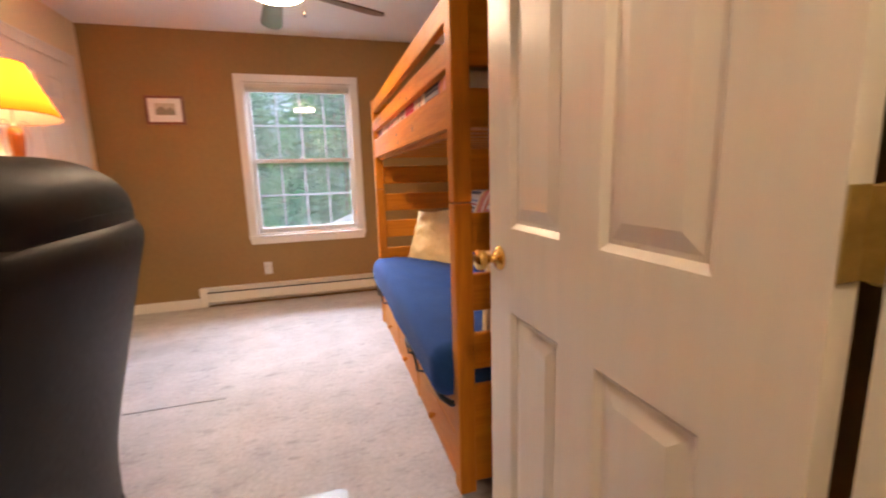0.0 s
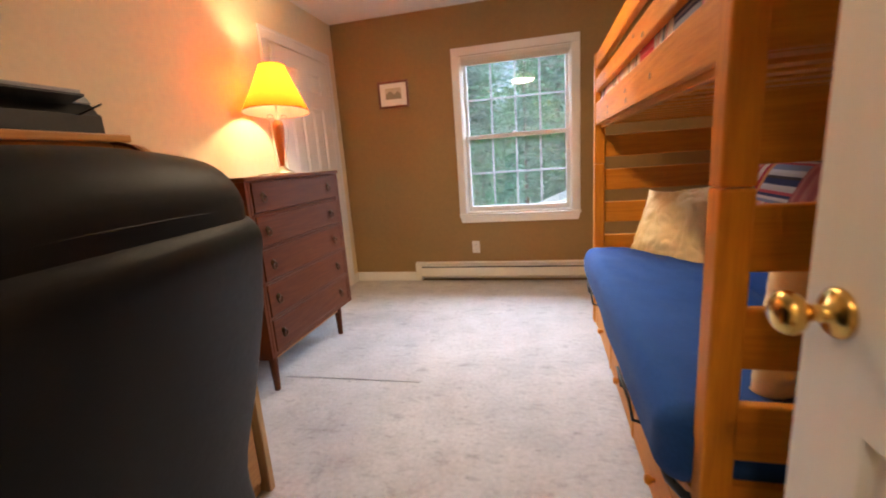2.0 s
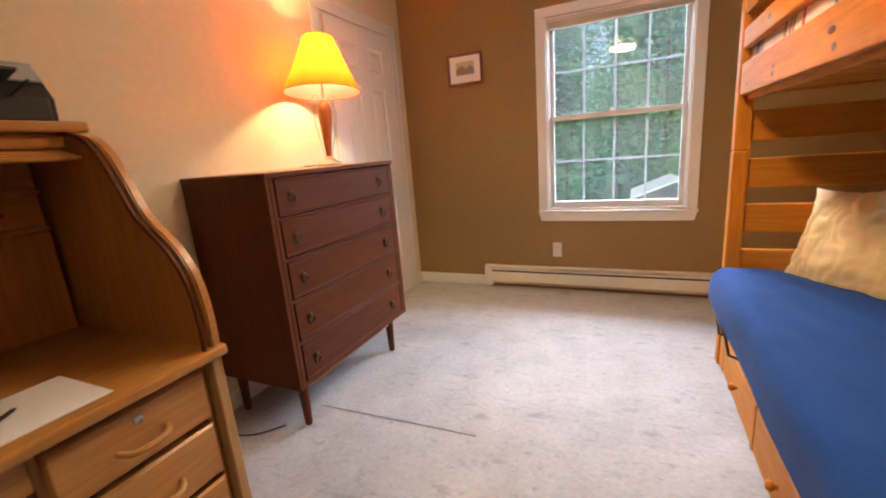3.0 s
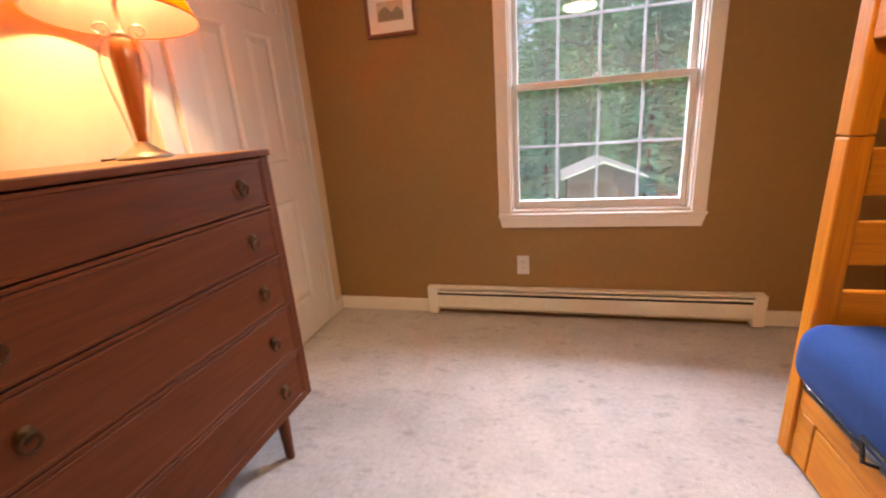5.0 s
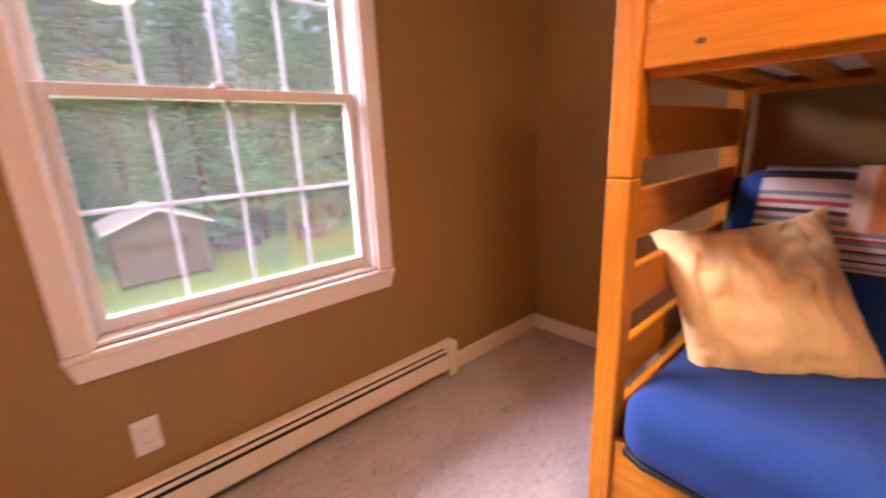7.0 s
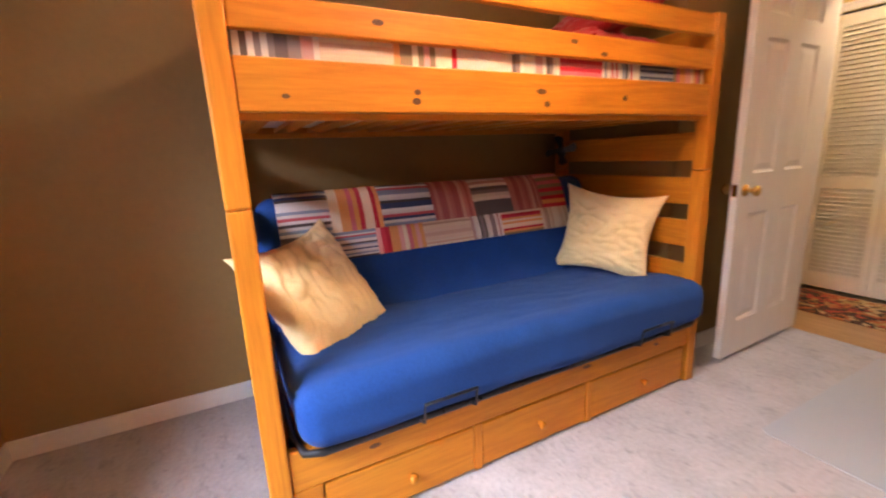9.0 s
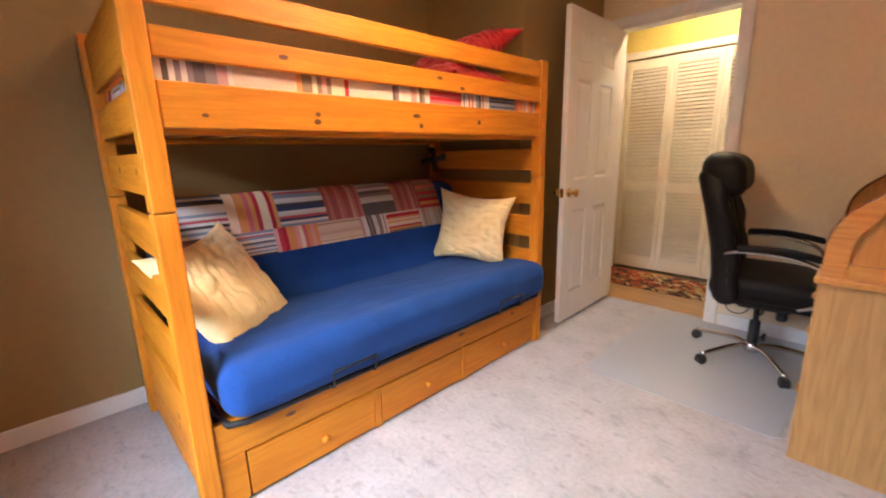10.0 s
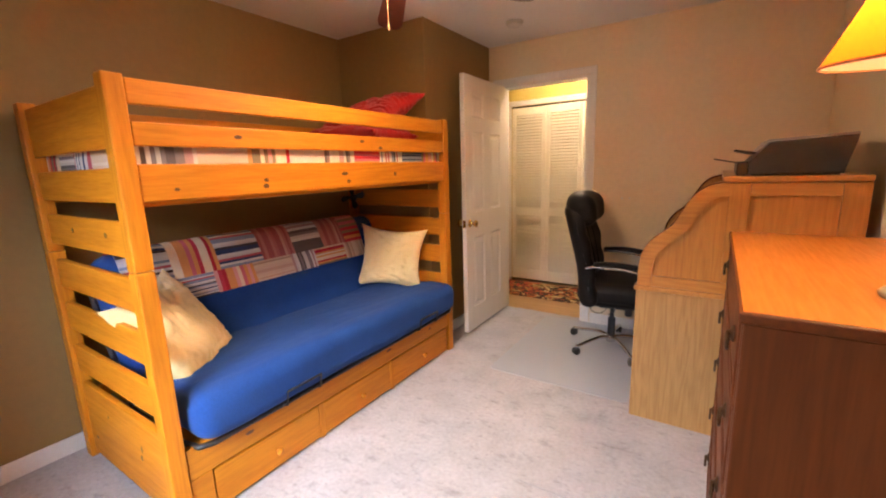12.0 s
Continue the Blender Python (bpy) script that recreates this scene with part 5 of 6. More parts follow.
def office_chair():
    c = thing("office_chair", (-0.36, 0.495, 0.0), "black leather high-back office chair on chrome five-star base", "office chair", turn=6)
    part("seat", soft_box((-0.05, 0, 0.472), (0.54, 0.53, 0.135), 0.06, 10, 5, lambda v: Vector((v.x, v.y, v.z + (0.018 * math.cos(v.y * 5) if v.z > 0 else 0) - (0.03 * max(0, -v.x / 0.26) ** 2)))), LEATHER, c, "padded black leather seat", True)
    part("seat_welt", soft_box((-0.06, 0, 0.415), (0.50, 0.49, 0.06), 0.028, 6, 3), LEATHER, c, "", True)
    part("backrest", soft_box((0.13, 0, 0.735), (0.12, 0.59, 0.70), 0.055, 16, 5, back_warp), LEATHER, c, "padded black leather backrest", True)
    for y in (-0.10, 0.10):
        part("back_seam", tube([(0.163 + 0.115 * h * h + 0.03 * h - 0.064 - 0.5 * y * y, y * (1.0 - 0.16 * math.exp(-((h - 0.43) / 0.16) ** 2)), 0.42 + h * 0.66) for h in [k / 12 for k in range(1, 11)]], 0.004, 6), LEATHER, c)
    part("headrest", soft_box((0.232, 0, 1.045), (0.20, 0.55, 0.225), 0.085, 10, 6, lambda v: Vector((v.x - 0.9 * v.y * v.y * 0.6 + 0.12 * v.z, v.y * (1 - 0.25 * (v.z / 0.11 if v.z < 0 else 0) ** 2 * 0.4), v.z + 0.02 * math.cos(v.y * 6) - (0.055 * max(0, 1 - (v.y / 0.26) ** 2) if v.z < 0 and v.x > 0 else 0)))), LEATHER, c, "rolled black leather headrest", True)
    part("head_seam", tube([(0.333 - 0.56 * y * y, y, 1.085 + 0.012 * math.cos(y * 6)) for y in [-0.19 + k * 0.038 for k in range(11)]], 0.003, 6), LEATHER, c)
    for s in (-1, 1):
        y = s * 0.29
        pts = curve_points([(0.16, y * 0.93, 0.665), (0.08, y, 0.685), (-0.08, y, 0.68), (-0.22, y, 0.635), (-0.275, y * 0.99, 0.55)], 6)
        arm = tube(pts, 0.011, 8)
        part("arm_frame", join(arm, tube(curve_points([(-0.275, y * 0.99, 0.55), (-0.25, y * 0.95, 0.47), (-0.16, y * 0.84, 0.415)], 6), 0.011, 8)), CHROME, c, "chrome arm loop", True)
        part("arm_pad", moved(soft_box((0, 0, 0), (0.36, 0.055, 0.032), 0.014, 8, 3, lambda v: Vector((v.x, v.y, v.z - 0.42 * (v.x - 0.05) ** 2 - 0.05 * max(0, -v.x)))), pose(-0.07, y, 0.706)), LEATHER, c, "padded black armrest", True)
    part("tilt_box", box(-0.15, 0.09, -0.09, 0.09, 0.33, 0.385, 0.012, 2), BLACK_PLASTIC, c, "black tilt mechanism")
    part("tension_knob", moved(lathe([(0.022, 0), (0.026, 0.01), (0.024, 0.06)], 16), pose(-0.11, 0, 0.265)), BLACK_PLASTIC, c, "", True)
    part("lever", tube(curve_points([(-0.02, 0.09, 0.36), (-0.03, 0.2, 0.355), (0.0, 0.25, 0.345)], 5), 0.005, 8), BLACK_STEEL, c, "", True)
    part("lever_cable", tube(curve_points([(0.02, 0.1, 0.35), (0.06, 0.16, 0.32), (0.12, 0.17, 0.33), (0.16, 0.12, 0.40)], 5), 0.003, 6), BLACK_STEEL, c, "", True)
    part("gas_lift", lathe([(0.014, 0.33), (0.014, 0.24), (0.026, 0.238), (0.029, 0.09), (0.032, 0.07)], 18), BLACK_PLASTIC, c, "black gas lift column", True)
    part("hub", lathe([(0.03, 0.055), (0.038, 0.06), (0.038, 0.105), (0.03, 0.11)], 18), CHROME, c, "chrome base hub", True)
    for k in range(5):
        a = radians(-24 + 72 * k)
        dx, dy = math.cos(a), math.sin(a)
        pts = [(dx * r, dy * r, z) for r, z in ((0.03, 0.092), (0.10, 0.10), (0.19, 0.09), (0.318, 0.066))]
        leg = part("base_leg", tube(curve_points(pts, 4), 0.0135, 10), CHROME, c, "polished chrome base leg", True)
        part("stem", moved(lathe([(0.007, 0.045), (0.007, 0.07)], 8), pose(dx * 0.317, dy * 0.317, 0)), CHROME, leg)
        for s in (-1, 1):
            w = moved(lathe([(0.020, -0.008), (0.0255, -0.006), (0.0255, 0.006), (0.02, 0.008)], 18), Matrix.Translation((dx * 0.317 - dy * 0.011 * s, dy * 0.317 + dx * 0.011 * s, 0.0315)) @ Matrix.Rotation(a, 4, "Z") @ Matrix.Rotation(radians(90), 4, "X"))
            part("caster_wheel", w, BLACK_PLASTIC, leg, "black caster wheel", True)
        part("caster_hood", moved(soft_box((0, 0, 0), (0.05, 0.042, 0.028), 0.013, 3, 3), pose(dx * 0.317, dy * 0.317, 0.046, 0, 0, math.degrees(a))), BLACK_PLASTIC, leg, "", True)


office_chair()
mat_bm = extrude_outline([(-0.60, 0.075), (0.263, 0.075), (0.283, 0.095), (0.283, 1.227), (0.263, 1.247), (-0.58, 1.247), (-0.60, 1.227)], "z", 0.0005, 0.0055, 0.0015)
tagged(part("chair_mat", mat_bm, MAT_VINYL), "pale frosted vinyl chair mat lying on the carpet", "floor mat")


# ---- things on the walls ----
def heater():
    x0, x1 = -0.858, 0.988
    h = thing("baseboard_heater", ((x0 + x1) / 2, YN - 0.03, 0.0), "long cream enamelled hydronic baseboard heater under the window", "heater")
    y = YN
    part("back_plate", box(x0 + 0.002, x1 - 0.002, y - 0.006, y - 0.0005, 0.02, 0.182), HEATER, h)
    part("front_panel", extrude_outline([(y - 0.058, 0.058), (y - 0.052, 0.05), (y - 0.050, 0.054), (y - 0.056, 0.062), (y - 0.056, 0.138), (y - 0.06, 0.14)], "x", x0 + 0.05, x1 - 0.05), HEATER, h)
    part("top_cover", extrude_outline([(y - 0.0062, 0.188), (y - 0.046, 0.184), (y - 0.05, 0.176), (y - 0.045, 0.176), (y - 0.0062, 0.18)], "x", x0 + 0.05, x1 - 0.05), HEATER, h)
    part("damper", extrude_outline([(y - 0.0535, 0.151), (y - 0.050, 0.151), (y - 0.046, 0.163), (y - 0.0495, 0.163)], "x", x0 + 0.052, x1 - 0.052), HEATER, h)
    part("fin_element", box(x0 + 0.052, x1 - 0.052, y - 0.046, y - 0.008, 0.075, 0.15), DARK_GAP, h, "dark finned heating element")
    for a, b in ((x0, x0 + 0.06), (x1 - 0.06, x1)):
        part("end_cap", box(a, b, y - 0.063, y - 0.0003, 0.012, 0.19, 0.006, 2), HEATER, h, "cream end cap")


heater()


def outlet(name, label, x0, x1, z0, z1, yw, s, gang):
    o = thing(name, ((x0 + x1) / 2, yw, (z0 + z1) / 2), label, name.replace("_", " "))
    part("cover_plate", box(x0, x1, min(yw, yw + s * 0.006), max(yw, yw + s * 0.006), z0, z1, 0.002), WHITE_PLASTIC if name == "wall_outlet" else BEIGE_WALL, o)
    w = (x1 - x0) / gang
    for k in range(gang):
        xc = x0 + w * (k + 0.5)
        if name == "wall_outlet":
            for dz in (-0.02, 0.02):
                zc = (z0 + z1) / 2 + dz
                r = part("socket", box(xc - 0.016, xc + 0.016, min(yw + s * 0.005, yw + s * 0.0075), max(yw + s * 0.005, yw + s * 0.0075), zc - 0.013, zc + 0.013, 0.001), WHITE_PLASTIC, o)
                for dx in (-0.006, 0.006):
                    part("slot", box(xc + dx - 0.001, xc + dx + 0.001, min(yw + s * 0.006, yw + s * 0.0079), max(yw + s * 0.006, yw + s * 0.0079), zc - 0.004, zc + 0.005), DARK_GAP, r)
        else:
            part("toggle", box(xc - 0.004, xc + 0.004, min(yw + s * 0.005, yw + s * 0.016), max(yw + s * 0.005, yw + s * 0.016), (z0 + z1) / 2 - 0.01, (z0 + z1) / 2 + 0.008, 0.002), WHITE_PLASTIC, o)


outlet("wall_outlet", "white duplex outlet on the brown wall", -0.30, -0.23, 0.268, 0.383, YN, -1, 1)
outlet("light_switch", "beige double light switch on the beige wall", -0.395, -0.28, 1.03, 1.148, YS, 1, 2)


def picture():
    x0, x1, z0, z1 = -1.09, -0.80, 1.638, 1.871
    y = YN
    p = thing("framed_picture", ((x0 + x1) / 2, y, (z0 + z1) / 2), "small framed landscape print with a white mount", "picture")
    f = 0.02
    for a, b, c, d in ((x0, x1, z1 - f, z1), (x0, x1, z0, z0 + f), (x0, x0 + f, z0 + f, z1 - f), (x1 - f, x1, z0 + f, z1 - f)):
        part("frame_bar", box(a, b, y - 0.02, y - 0.001, c, d, 0.004, 2), FRAME_WOOD, p, "reddish mahogany frame bar")
    part("mount", box(x0 + f, x1 - f, y - 0.009, y - 0.003, z0 + f, z1 - f), PAPER, p, "white paper mount")
    part("print", box(x0 + 0.07, x1 - 0.07, y - 0.0105, y - 0.0092, z0 + 0.075, z1 - 0.06), PRINT_INK, p, "faded brown landscape print")
    xm = (x0 + x1) / 2
    hills = [(x0 + 0.071, z0 + 0.08), (x1 - 0.071, z0 + 0.08), (x1 - 0.071, z0 + 0.115), (xm + 0.04, z0 + 0.145), (xm + 0.01, z0 + 0.12), (xm - 0.03, z0 + 0.15), (x0 + 0.075, z0 + 0.12)]
    part("print_hills", extrude_outline(hills, "y", y - 0.0112, y - 0.0106), PRINT_DARK, p, "darker inked hills")


picture()
sd = thing("smoke_detector", (0.40, 0.55, ZC), "round white smoke detector on the ceiling", "smoke detector")
part("base", moved(lathe([(0.062, 0.0), (0.064, -0.012)], 28), pose(0.40, 0.55, ZC)), WHITE_PLASTIC, sd, "", True)
part("cover", moved(lathe([(0.058, -0.0125), (0.056, -0.028), (0.04, -0.038), (0.005, -0.04)], 28), pose(0.40, 0.55, ZC)), WHITE_PLASTIC, sd, "", True)


# ---- ceiling fan ----
FX, FY, BZ = 0.13, 2.245, 2.105


def ceiling_fan():
    f = thing("ceiling_fan", (FX, FY, ZC), "dark five-blade ceiling fan with a lit frosted bowl", "ceiling fan")
    c = pose(FX, FY, 0)
    part("canopy", moved(lathe([(0.07, ZC), (0.068, ZC - 0.03), (0.03, ZC - 0.06), (0.013, ZC - 0.065), (0.013, ZC - 0.12)], 24), c), OLD_BRASS, f, "aged brass canopy", True)
    part("motor", moved(lathe([(0.02, ZC - 0.115), (0.075, ZC - 0.13), (0.105, ZC - 0.17), (0.105, ZC - 0.23), (0.08, ZC - 0.27), (0.05, ZC - 0.285)], 28), c), OLD_BRASS, f, "aged brass motor housing", True)
    part("light_collar", moved(lathe([(0.05, BZ + 0.015), (0.075, BZ + 0.0), (0.08, BZ - 0.02)], 24), c), OLD_BRASS, f, "", True)
    part("light_bowl", moved(lathe([(0.085, BZ - 0.021), (0.128, BZ - 0.028), (0.135, BZ - 0.034), (0.12, BZ - 0.048), (0.08, BZ - 0.058), (0.004, BZ - 0.063)], 28), c), FAN_BOWL, f, "lit frosted glass bowl", True)
    for k in range(5):
        m = Matrix.Translation((FX, FY, BZ)) @ Matrix.Rotation(radians(26 + 72 * k), 4, "Z")
        out = [(0.17, -0.045), (0.55, -0.064), (0.62, -0.05), (0.65, -0.015), (0.65, 0.02), (0.62, 0.055), (0.55, 0.064), (0.17, 0.045)]
        bm = moved(extrude_outline(out, "z", -0.004, 0.004, 0.001), m @ Matrix.Rotation(radians(11), 4, "X"))
        bl = part("blade", bm, FAN_WOOD, f, "dark wooden fan blade")
        part("blade_arm", moved(join(box(0.07, 0.18, -0.014, 0.014, 0.004, 0.012, 0.003), box(0.17, 0.22, -0.035, 0.035, 0.005, 0.011, 0.003)), m @ Matrix.Rotation(radians(11), 4, "X")), OLD_BRASS, bl, "aged brass blade arm")
    part("pull_chain", join(tube([(FX + 0.075, FY - 0.05, BZ - 0.005), (FX + 0.127, FY - 0.072, BZ - 0.03), (FX + 0.128, FY - 0.073, BZ - 0.14)], 0.0016, 6), moved(lathe([(0.002, 0), (0.006, -0.008), (0.006, -0.02), (0.002, -0.026)], 10), pose(FX + 0.128, FY - 0.073, BZ - 0.14))), OLD_BRASS, f, "aged brass pull chain")


ceiling_fan()

# ---- small things ----
tagged(part("hall_rug", extrude_outline([(-0.5, -0.935), (1.75, -0.935), (1.75, -0.40), (-0.5, -0.40)], "z", -0.0035, 0.006, 0.002), RUG), "floral hallway rug in orange, cream and black", "rug")
cord = part("lamp_cord", tube(curve_points([(-1.468, 1.885, 0.30), (-1.46, 1.86, 0.10), (-1.43, 1.82, 0.008), (-1.33, 1.79, 0.006), (-1.22, 1.83, 0.006), (-1.14, 1.92, 0.006)], 6), 0.0035, 6), BLACK_PLASTIC, None, "", True)
tagged(cord, "dark lamp cord running down to the carpet", "cord")
cf = thing("clip_fan", (1.56, 1.22, 1.10), "small black clip-on fan hung inside the bunk", "fan")
part("clip", box(1.575, 1.60, 1.125, 1.145, 1.12, 1.24, 0.004), BLACK_PLASTIC, cf)
part("motor", moved(lathe([(0.004, -0.05), (0.026, -0.04), (0.03, 0.0), (0.012, 0.02)], 16), pose(1.52, 1.20, 1.16, 0, -70, -50)), BLACK_PLASTIC, cf, "", True)
for k in range(4):
    m = pose(1.52, 1.20, 1.16, 0, -70, -50) @ Matrix.Rotation(radians(90 * k + 20), 4, "Z") @ Matrix.Rotation(radians(24), 4, "X")
    part("blade", moved(extrude_outline([(0.012, -0.012), (0.075, -0.034), (0.095, -0.01), (0.09, 0.022), (0.012, 0.012)], "z", 0.012, 0.015), m), BLACK_PLASTIC, cf)

cable = part("cable", tube(curve_points([(-1.08, 2.10, 0.003), (-0.85, 2.11, 0.003), (-0.6, 2.115, 0.003), (-0.40, 2.12, 0.002), (-0.30, 2.12, 0.002)], 6), 0.0018, 6), GREY_PLASTIC, None, "", True)
tagged(cable, "thin grey cable lying across the carpet", "cable")

# ---- ceiling lights ----
def hall_lamp():
    ob = thing("hall_ceiling_lamp", (0.32, -0.44, ZC), "lit round hallway ceiling lamp", "ceiling lamp")
    part("plate", moved(lathe([(0.10, -0.02), (0.10, 0.0)], 24), pose(0.32, -0.44, ZC)), BRASS, ob)
    part("globe", moved(lathe([(0.004, -0.11), (0.05, -0.10), (0.085, -0.07), (0.095, -0.04), (0.09, -0.02)], 24), pose(0.32, -0.44, ZC)), HALL_BOWL, ob, "lit frosted globe", True)


hall_lamp()


# ---- outside the window ----
GZ = -2.75


def ground():
    bm = bmesh.new()
    bmesh.ops.create_grid(bm, x_segments=60, y_segments=60, size=1)
    for v in bm.verts:
        x, y = v.co.x * 400, v.co.y * 400 + 180
        v.co = Vector((x, y, GZ + 0.25 * noise.noise(Vector((x * 0.05, y * 0.05, 0))) - 0.1))
    setting("ground", bm, GRASS, "mown green lawn running to the woods", "lawn")


ground()


setting("house_base", join(box(XW - WT, XE + WT, YS, YN + WT, GZ - 0.3, -0.065), box(-1.3, 2.4, YB - 0.8, YS, GZ - 0.3, -0.07)), SIDING, "plain pale siding of the storey below", "house wall")


def shed():
    s = thing("garden_shed", (1.65, 18.6, GZ), "weathered wooden garden shed with a pale metal gable roof", "shed")
    x0, x1, y0, y1 = 0.42, 2.85, 17.6, 20.0
    zt, zr = -1.00, -0.56
    xm = (x0 + x1) / 2
    n = 16
    for k in range(n):
        a, b = x0 + (x1 - x0) * k / n, x0 + (x1 - x0) * (k + 1) / n
        h = lambda x: zt + (zr - zt) * (1 - abs(x - xm) / (x1 - xm)) - 0.02
        part("wall_board", extrude_outline([(a + 0.004, GZ + 0.05), (b - 0.004, GZ + 0.05), (b - 0.004, h(b)), (a + 0.004, h(a))], "y", y0, y0 + 0.025), SHED_WALL, s)
    part("wall", join(box(x0, x0 + 0.05, y0 + 0.03, y1, GZ - 0.1, zt), box(x1 - 0.05, x1, y0 + 0.03, y1, GZ - 0.1, zt), box(x0 + 0.05, x1 - 0.05, y1 - 0.05, y1, GZ - 0.1, zt)), SHED_WALL, s)
    for sx in (-1, 1):
        e = xm + sx * (x1 - xm + 0.22)
        ze = zt - 0.1
        part("roof_sheet", extrude_outline([(xm, zr + 0.02), (e, ze), (e, ze + 0.05), (xm, zr + 0.09)], "y", y0 - 0.35, y1 + 0.2), SHED_ROOF, s, "pale metal roof sheet")
    part("door", box(1.2, 1.98, y0 - 0.03, y0 - 0.002, GZ + 0.1, GZ + 1.85, 0.005), SHED_WALL, s)


shed()
for nm, x, y, w, d, h in (("wood_pile", 4.6, 20.3, 1.6, 0.7, 0.55), ("wood_pile", 7.4, 19.5, 1.3, 0.6, 0.5)):
    t = thing(nm, (x, y, GZ), "stacked split firewood on the lawn", "firewood")
    rng = random.Random(int(x * 10))
    for r in range(4):
        for k in range(9):
            lg = lathe([(0.075, 0), (0.078, 0.01), (0.078, d - 0.01), (0.075, d)], 8)
            part("log", moved(lg, pose(x - w / 2 + (k + 0.5 * (r % 2)) * w / 9, y - d / 2, GZ + 0.05 + r * 0.135, -90, 0, rng.uniform(-4, 4))), BARK, t)


def conifer(name, height, spread, seed, density=1.0):
    rng = random.Random(seed)
    t = thing(name, (0, -60, GZ - 0.3), "tall dark green conifer at the edge of the woods", "tree", "conifers of the wood")
    base = Vector((0, -60, GZ - 0.3))
    prof = [(0.20, 0), (0.15, height * 0.25), (0.09, height * 0.6), (0.02, height)]
    trunk = moved(lathe(prof, 9), Matrix.Translation(base))
    verts, faces = [], []
    z = height * 0.10
    while z < height * 0.985:
        f = 1 - z / height
        reach = spread * (f ** 0.8) * rng.uniform(0.75, 1.1) + 0.15
        for b in range(rng.randint(4, 6)):
            az = rng.uniform(0, 2 * math.pi)
            ln = reach * rng.uniform(0.6, 1.1)
            droop = rng.uniform(0.10, 0.35)
            steps = max(4, int(ln * 8 * density))
            for k in range(steps):
                s = (k + rng.random()) / steps
                p = Vector((math.cos(az) * ln * s, math.sin(az) * ln * s, z - droop * ln * s * s + rng.uniform(-0.06, 0.06)))
                for q in range(4):
                    a2 = az + rng.uniform(-1.2, 1.2)
                    l2, w2 = rng.uniform(0.22, 0.5) * (1.15 - 0.5 * s), rng.uniform(0.05, 0.11)
                    d2 = Vector((math.cos(a2), math.sin(a2), rng.uniform(-0.45, 0.15)))
                    sd2 = Vector((-math.sin(a2), math.cos(a2), rng.uniform(-0.5, 0.5))) * w2
                    i = len(verts)
                    verts += [p - sd2, p + d2 * l2 * 0.5 - sd2 * 1.3, p + d2 * l2, p + d2 * l2 * 0.5 + sd2 * 1.3]
                    faces.append((i, i + 1, i + 2, i + 3))
        z += rng.uniform(0.22, 0.4)
    part("trunk", trunk, BARK, t, "", True)
    me = bpy.data.meshes.new("crown")
    me.from_pydata([tuple(v) for v in verts], [], faces)
    me.materials.append(NEEDLES)
    ob = new("crown", me)
    ob.parent = t
    return t


def broadleaf(name, height, spread, seed):
    rng = random.Random(seed)
    t = thing(name, (6, -60, GZ - 0.3), "leafy young broadleaf tree at the edge of the lawn", "tree", "broadleaf trees of the wood")
    base = Vector((6, -60, GZ - 0.3))
    limbs = [lathe([(0.12, 0), (0.08, height * 0.4), (0.02, height * 0.85)], 8)]
    verts, faces = [], []
    for b in range(26):
        az, z0 = rng.uniform(0, 6.28), height * rng.uniform(0.15, 0.8)
        ln = spread * rng.uniform(0.5, 1.0) * (1.1 - 0.6 * abs(z0 / height - 0.45))
        tip = Vector((math.cos(az) * ln, math.sin(az) * ln, z0 + ln * rng.uniform(0.1, 0.6)))
        limbs.append(tube([(0, 0, z0), tuple(tip * 0.5 + Vector((0, 0, z0 * 0.5 + 0.1))), tuple(tip)], 0.02, 5))
        for k in range(190):
            p = tip * rng.uniform(0.35, 1.05) + Vector((rng.gauss(0, 0.32), rng.gauss(0, 0.32), rng.gauss(0, 0.26)))
            p.z += z0 * 0.3
            u = Vector((rng.uniform(-1, 1), rng.uniform(-1, 1), rng.uniform(-0.5, 0.3))).normalized() * rng.uniform(0.09, 0.17) * (height / 9.0) ** 0.5
            w = u.cross(Vector((rng.uniform(-1, 1), rng.uniform(-1, 1), 1))).normalized() * 0.05
            i = len(verts)
            verts += [p - u, p + w, p + u, p - w]
            faces.append((i, i + 1, i + 2, i + 3))
    part("trunk", moved(join(*limbs), Matrix.Translation(base)), BARK, t, "", True)
    me = bpy.data.meshes.new("crown")
    me.from_pydata([tuple(v) for v in verts], [], faces)
    me.materials.append(LEAVES)
    ob = new("crown", me)
    ob.parent = t
    return t


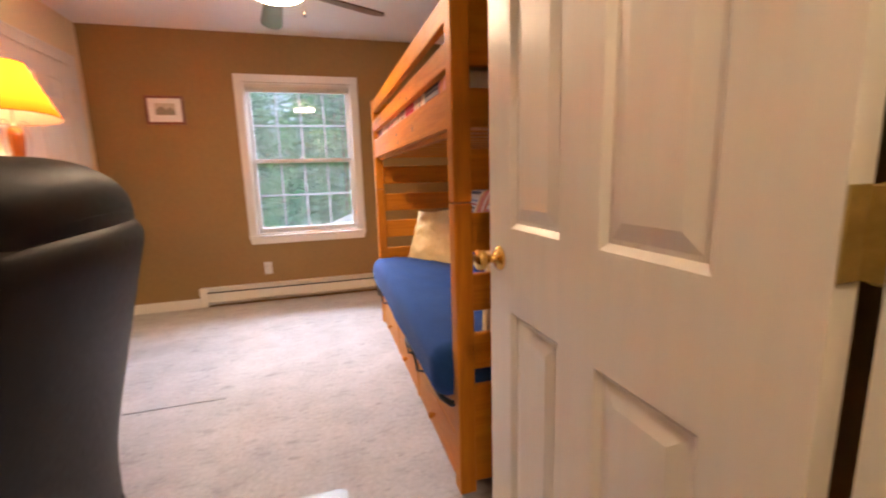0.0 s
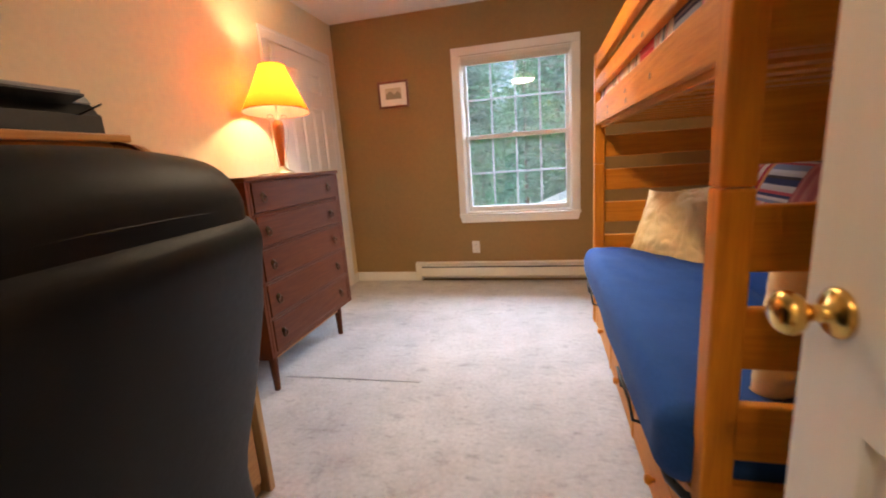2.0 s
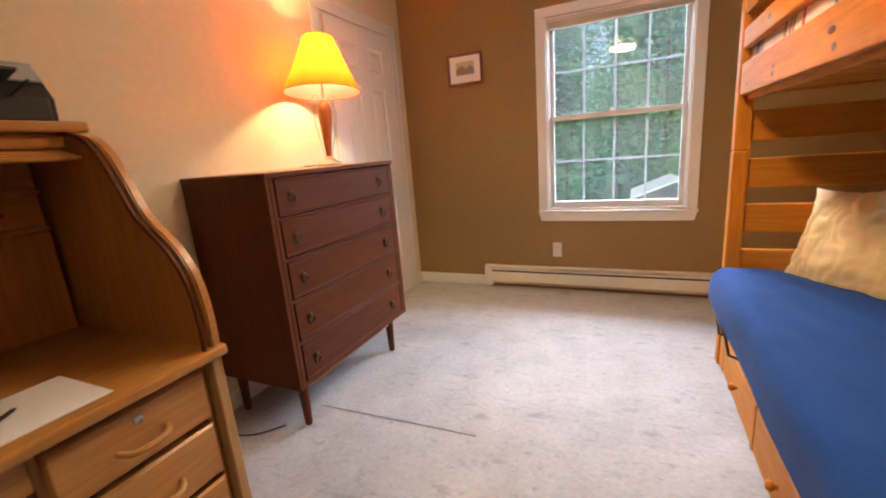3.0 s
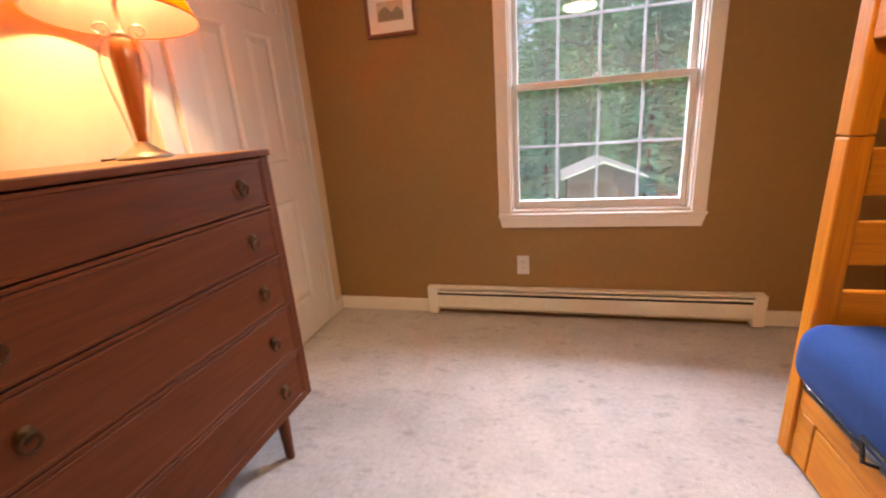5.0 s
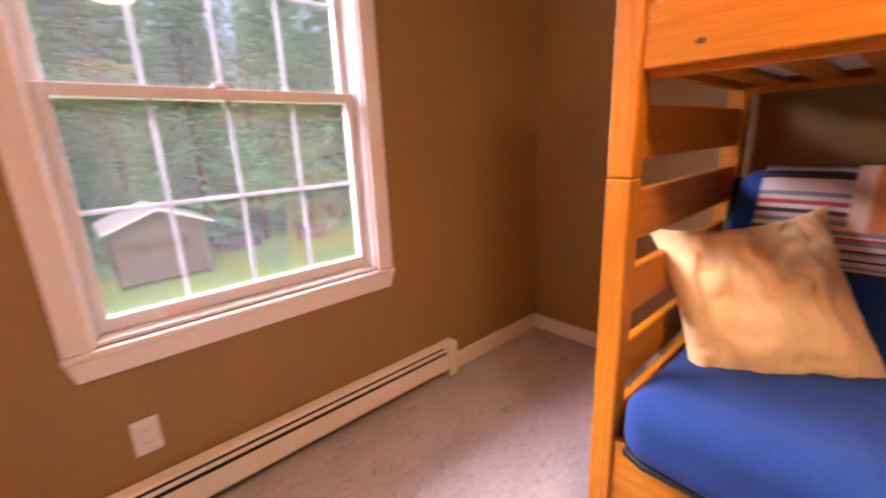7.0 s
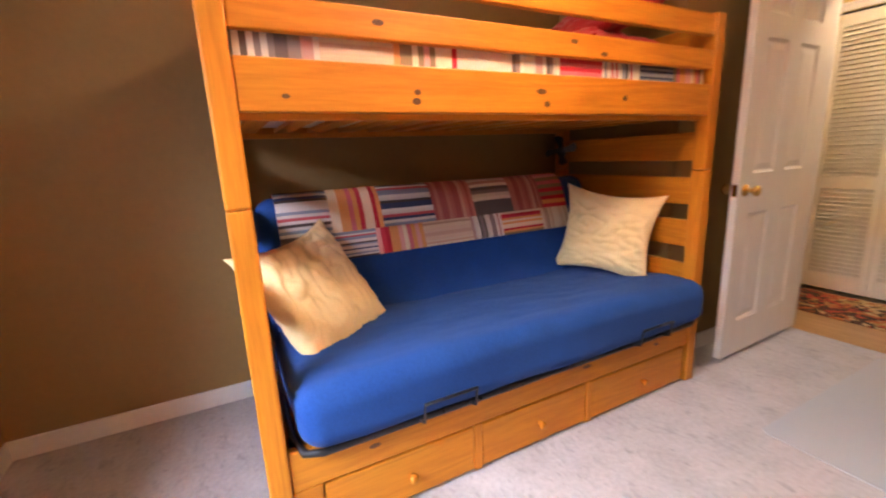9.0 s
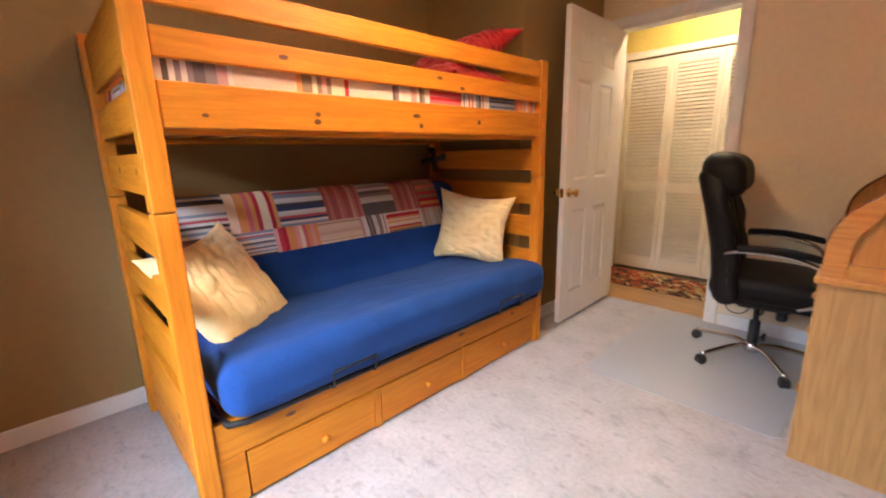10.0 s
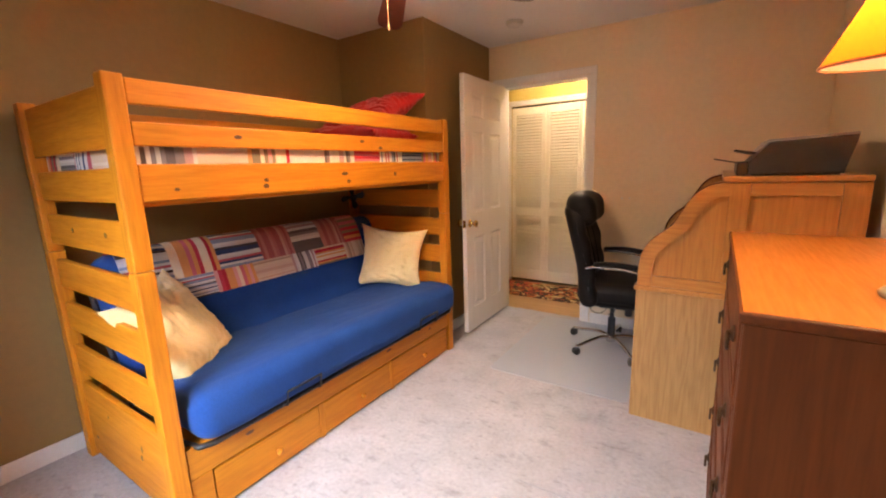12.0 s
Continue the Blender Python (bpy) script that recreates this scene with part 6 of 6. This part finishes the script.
def woods():
    rng = random.Random(11)
    kinds = [conifer("conifer_tree", 13.5, 2.4, 1), conifer("conifer_tree", 11.0, 2.1, 2), conifer("conifer_tree", 15.5, 2.6, 3), broadleaf("broadleaf_tree", 7.5, 2.2, 4), broadleaf("broadleaf_tree", 13.0, 3.4, 6)]
    spots = []
    for row, (y, n, x0, x1) in enumerate(((22.5, 17, -13, 15), (25.5, 22, -18, 21), (29.0, 24, -24, 28), (34.0, 26, -30, 34), (41.0, 26, -36, 42))):
        for k in range(n):
            spots.append((x0 + (x1 - x0) * (k + rng.uniform(0.1, 0.9)) / n, y + rng.uniform(-1.4, 1.4), row))
    for k, (x, y, row) in enumerate(spots):
        src = kinds[3] if row == 0 and k % 3 == 0 else kinds[4] if k % 5 in (1, 3) else kinds[k % 3]
        s = rng.uniform(0.82, 1.2) * (0.82 if row == 0 else 1.0)
        copy_thing(src, Matrix.Translation((x, y, GZ - 0.3)) @ Matrix.Rotation(rng.uniform(0, 6.28), 4, "Z") @ Matrix.Diagonal((s, s, s * rng.uniform(0.9, 1.15), 1)))
    for k, src in enumerate(kinds):
        src.matrix_basis = Matrix.Translation((-16 + 9 * k, 24.5 + k, GZ - 0.3))


woods()


def underbrush():
    rng = random.Random(21)
    verts, faces = [], []
    for c in range(150):
        cx, cy, r = rng.uniform(-22, 26), rng.uniform(21, 30), rng.uniform(0.4, 1.0)
        for k in range(70):
            p = Vector((cx + rng.gauss(0, r), cy + rng.gauss(0, r * 0.7), GZ + abs(rng.gauss(0, r * 0.7))))
            u = Vector((rng.uniform(-1, 1), rng.uniform(-1, 1), rng.uniform(-0.4, 0.6))).normalized() * rng.uniform(0.06, 0.16)
            w = u.cross(Vector((rng.uniform(-1, 1), rng.uniform(-1, 1), 1))).normalized() * 0.05
            i = len(verts)
            verts += [p - u, p + w, p + u, p - w]
            faces.append((i, i + 1, i + 2, i + 3))
    me = bpy.data.meshes.new("underbrush")
    me.from_pydata([tuple(v) for v in verts], [], faces)
    me.materials.append(LEAVES)
    tagged(new("underbrush", me), "low leafy underbrush along the woods", "shrubs", "", "stuff")


underbrush()
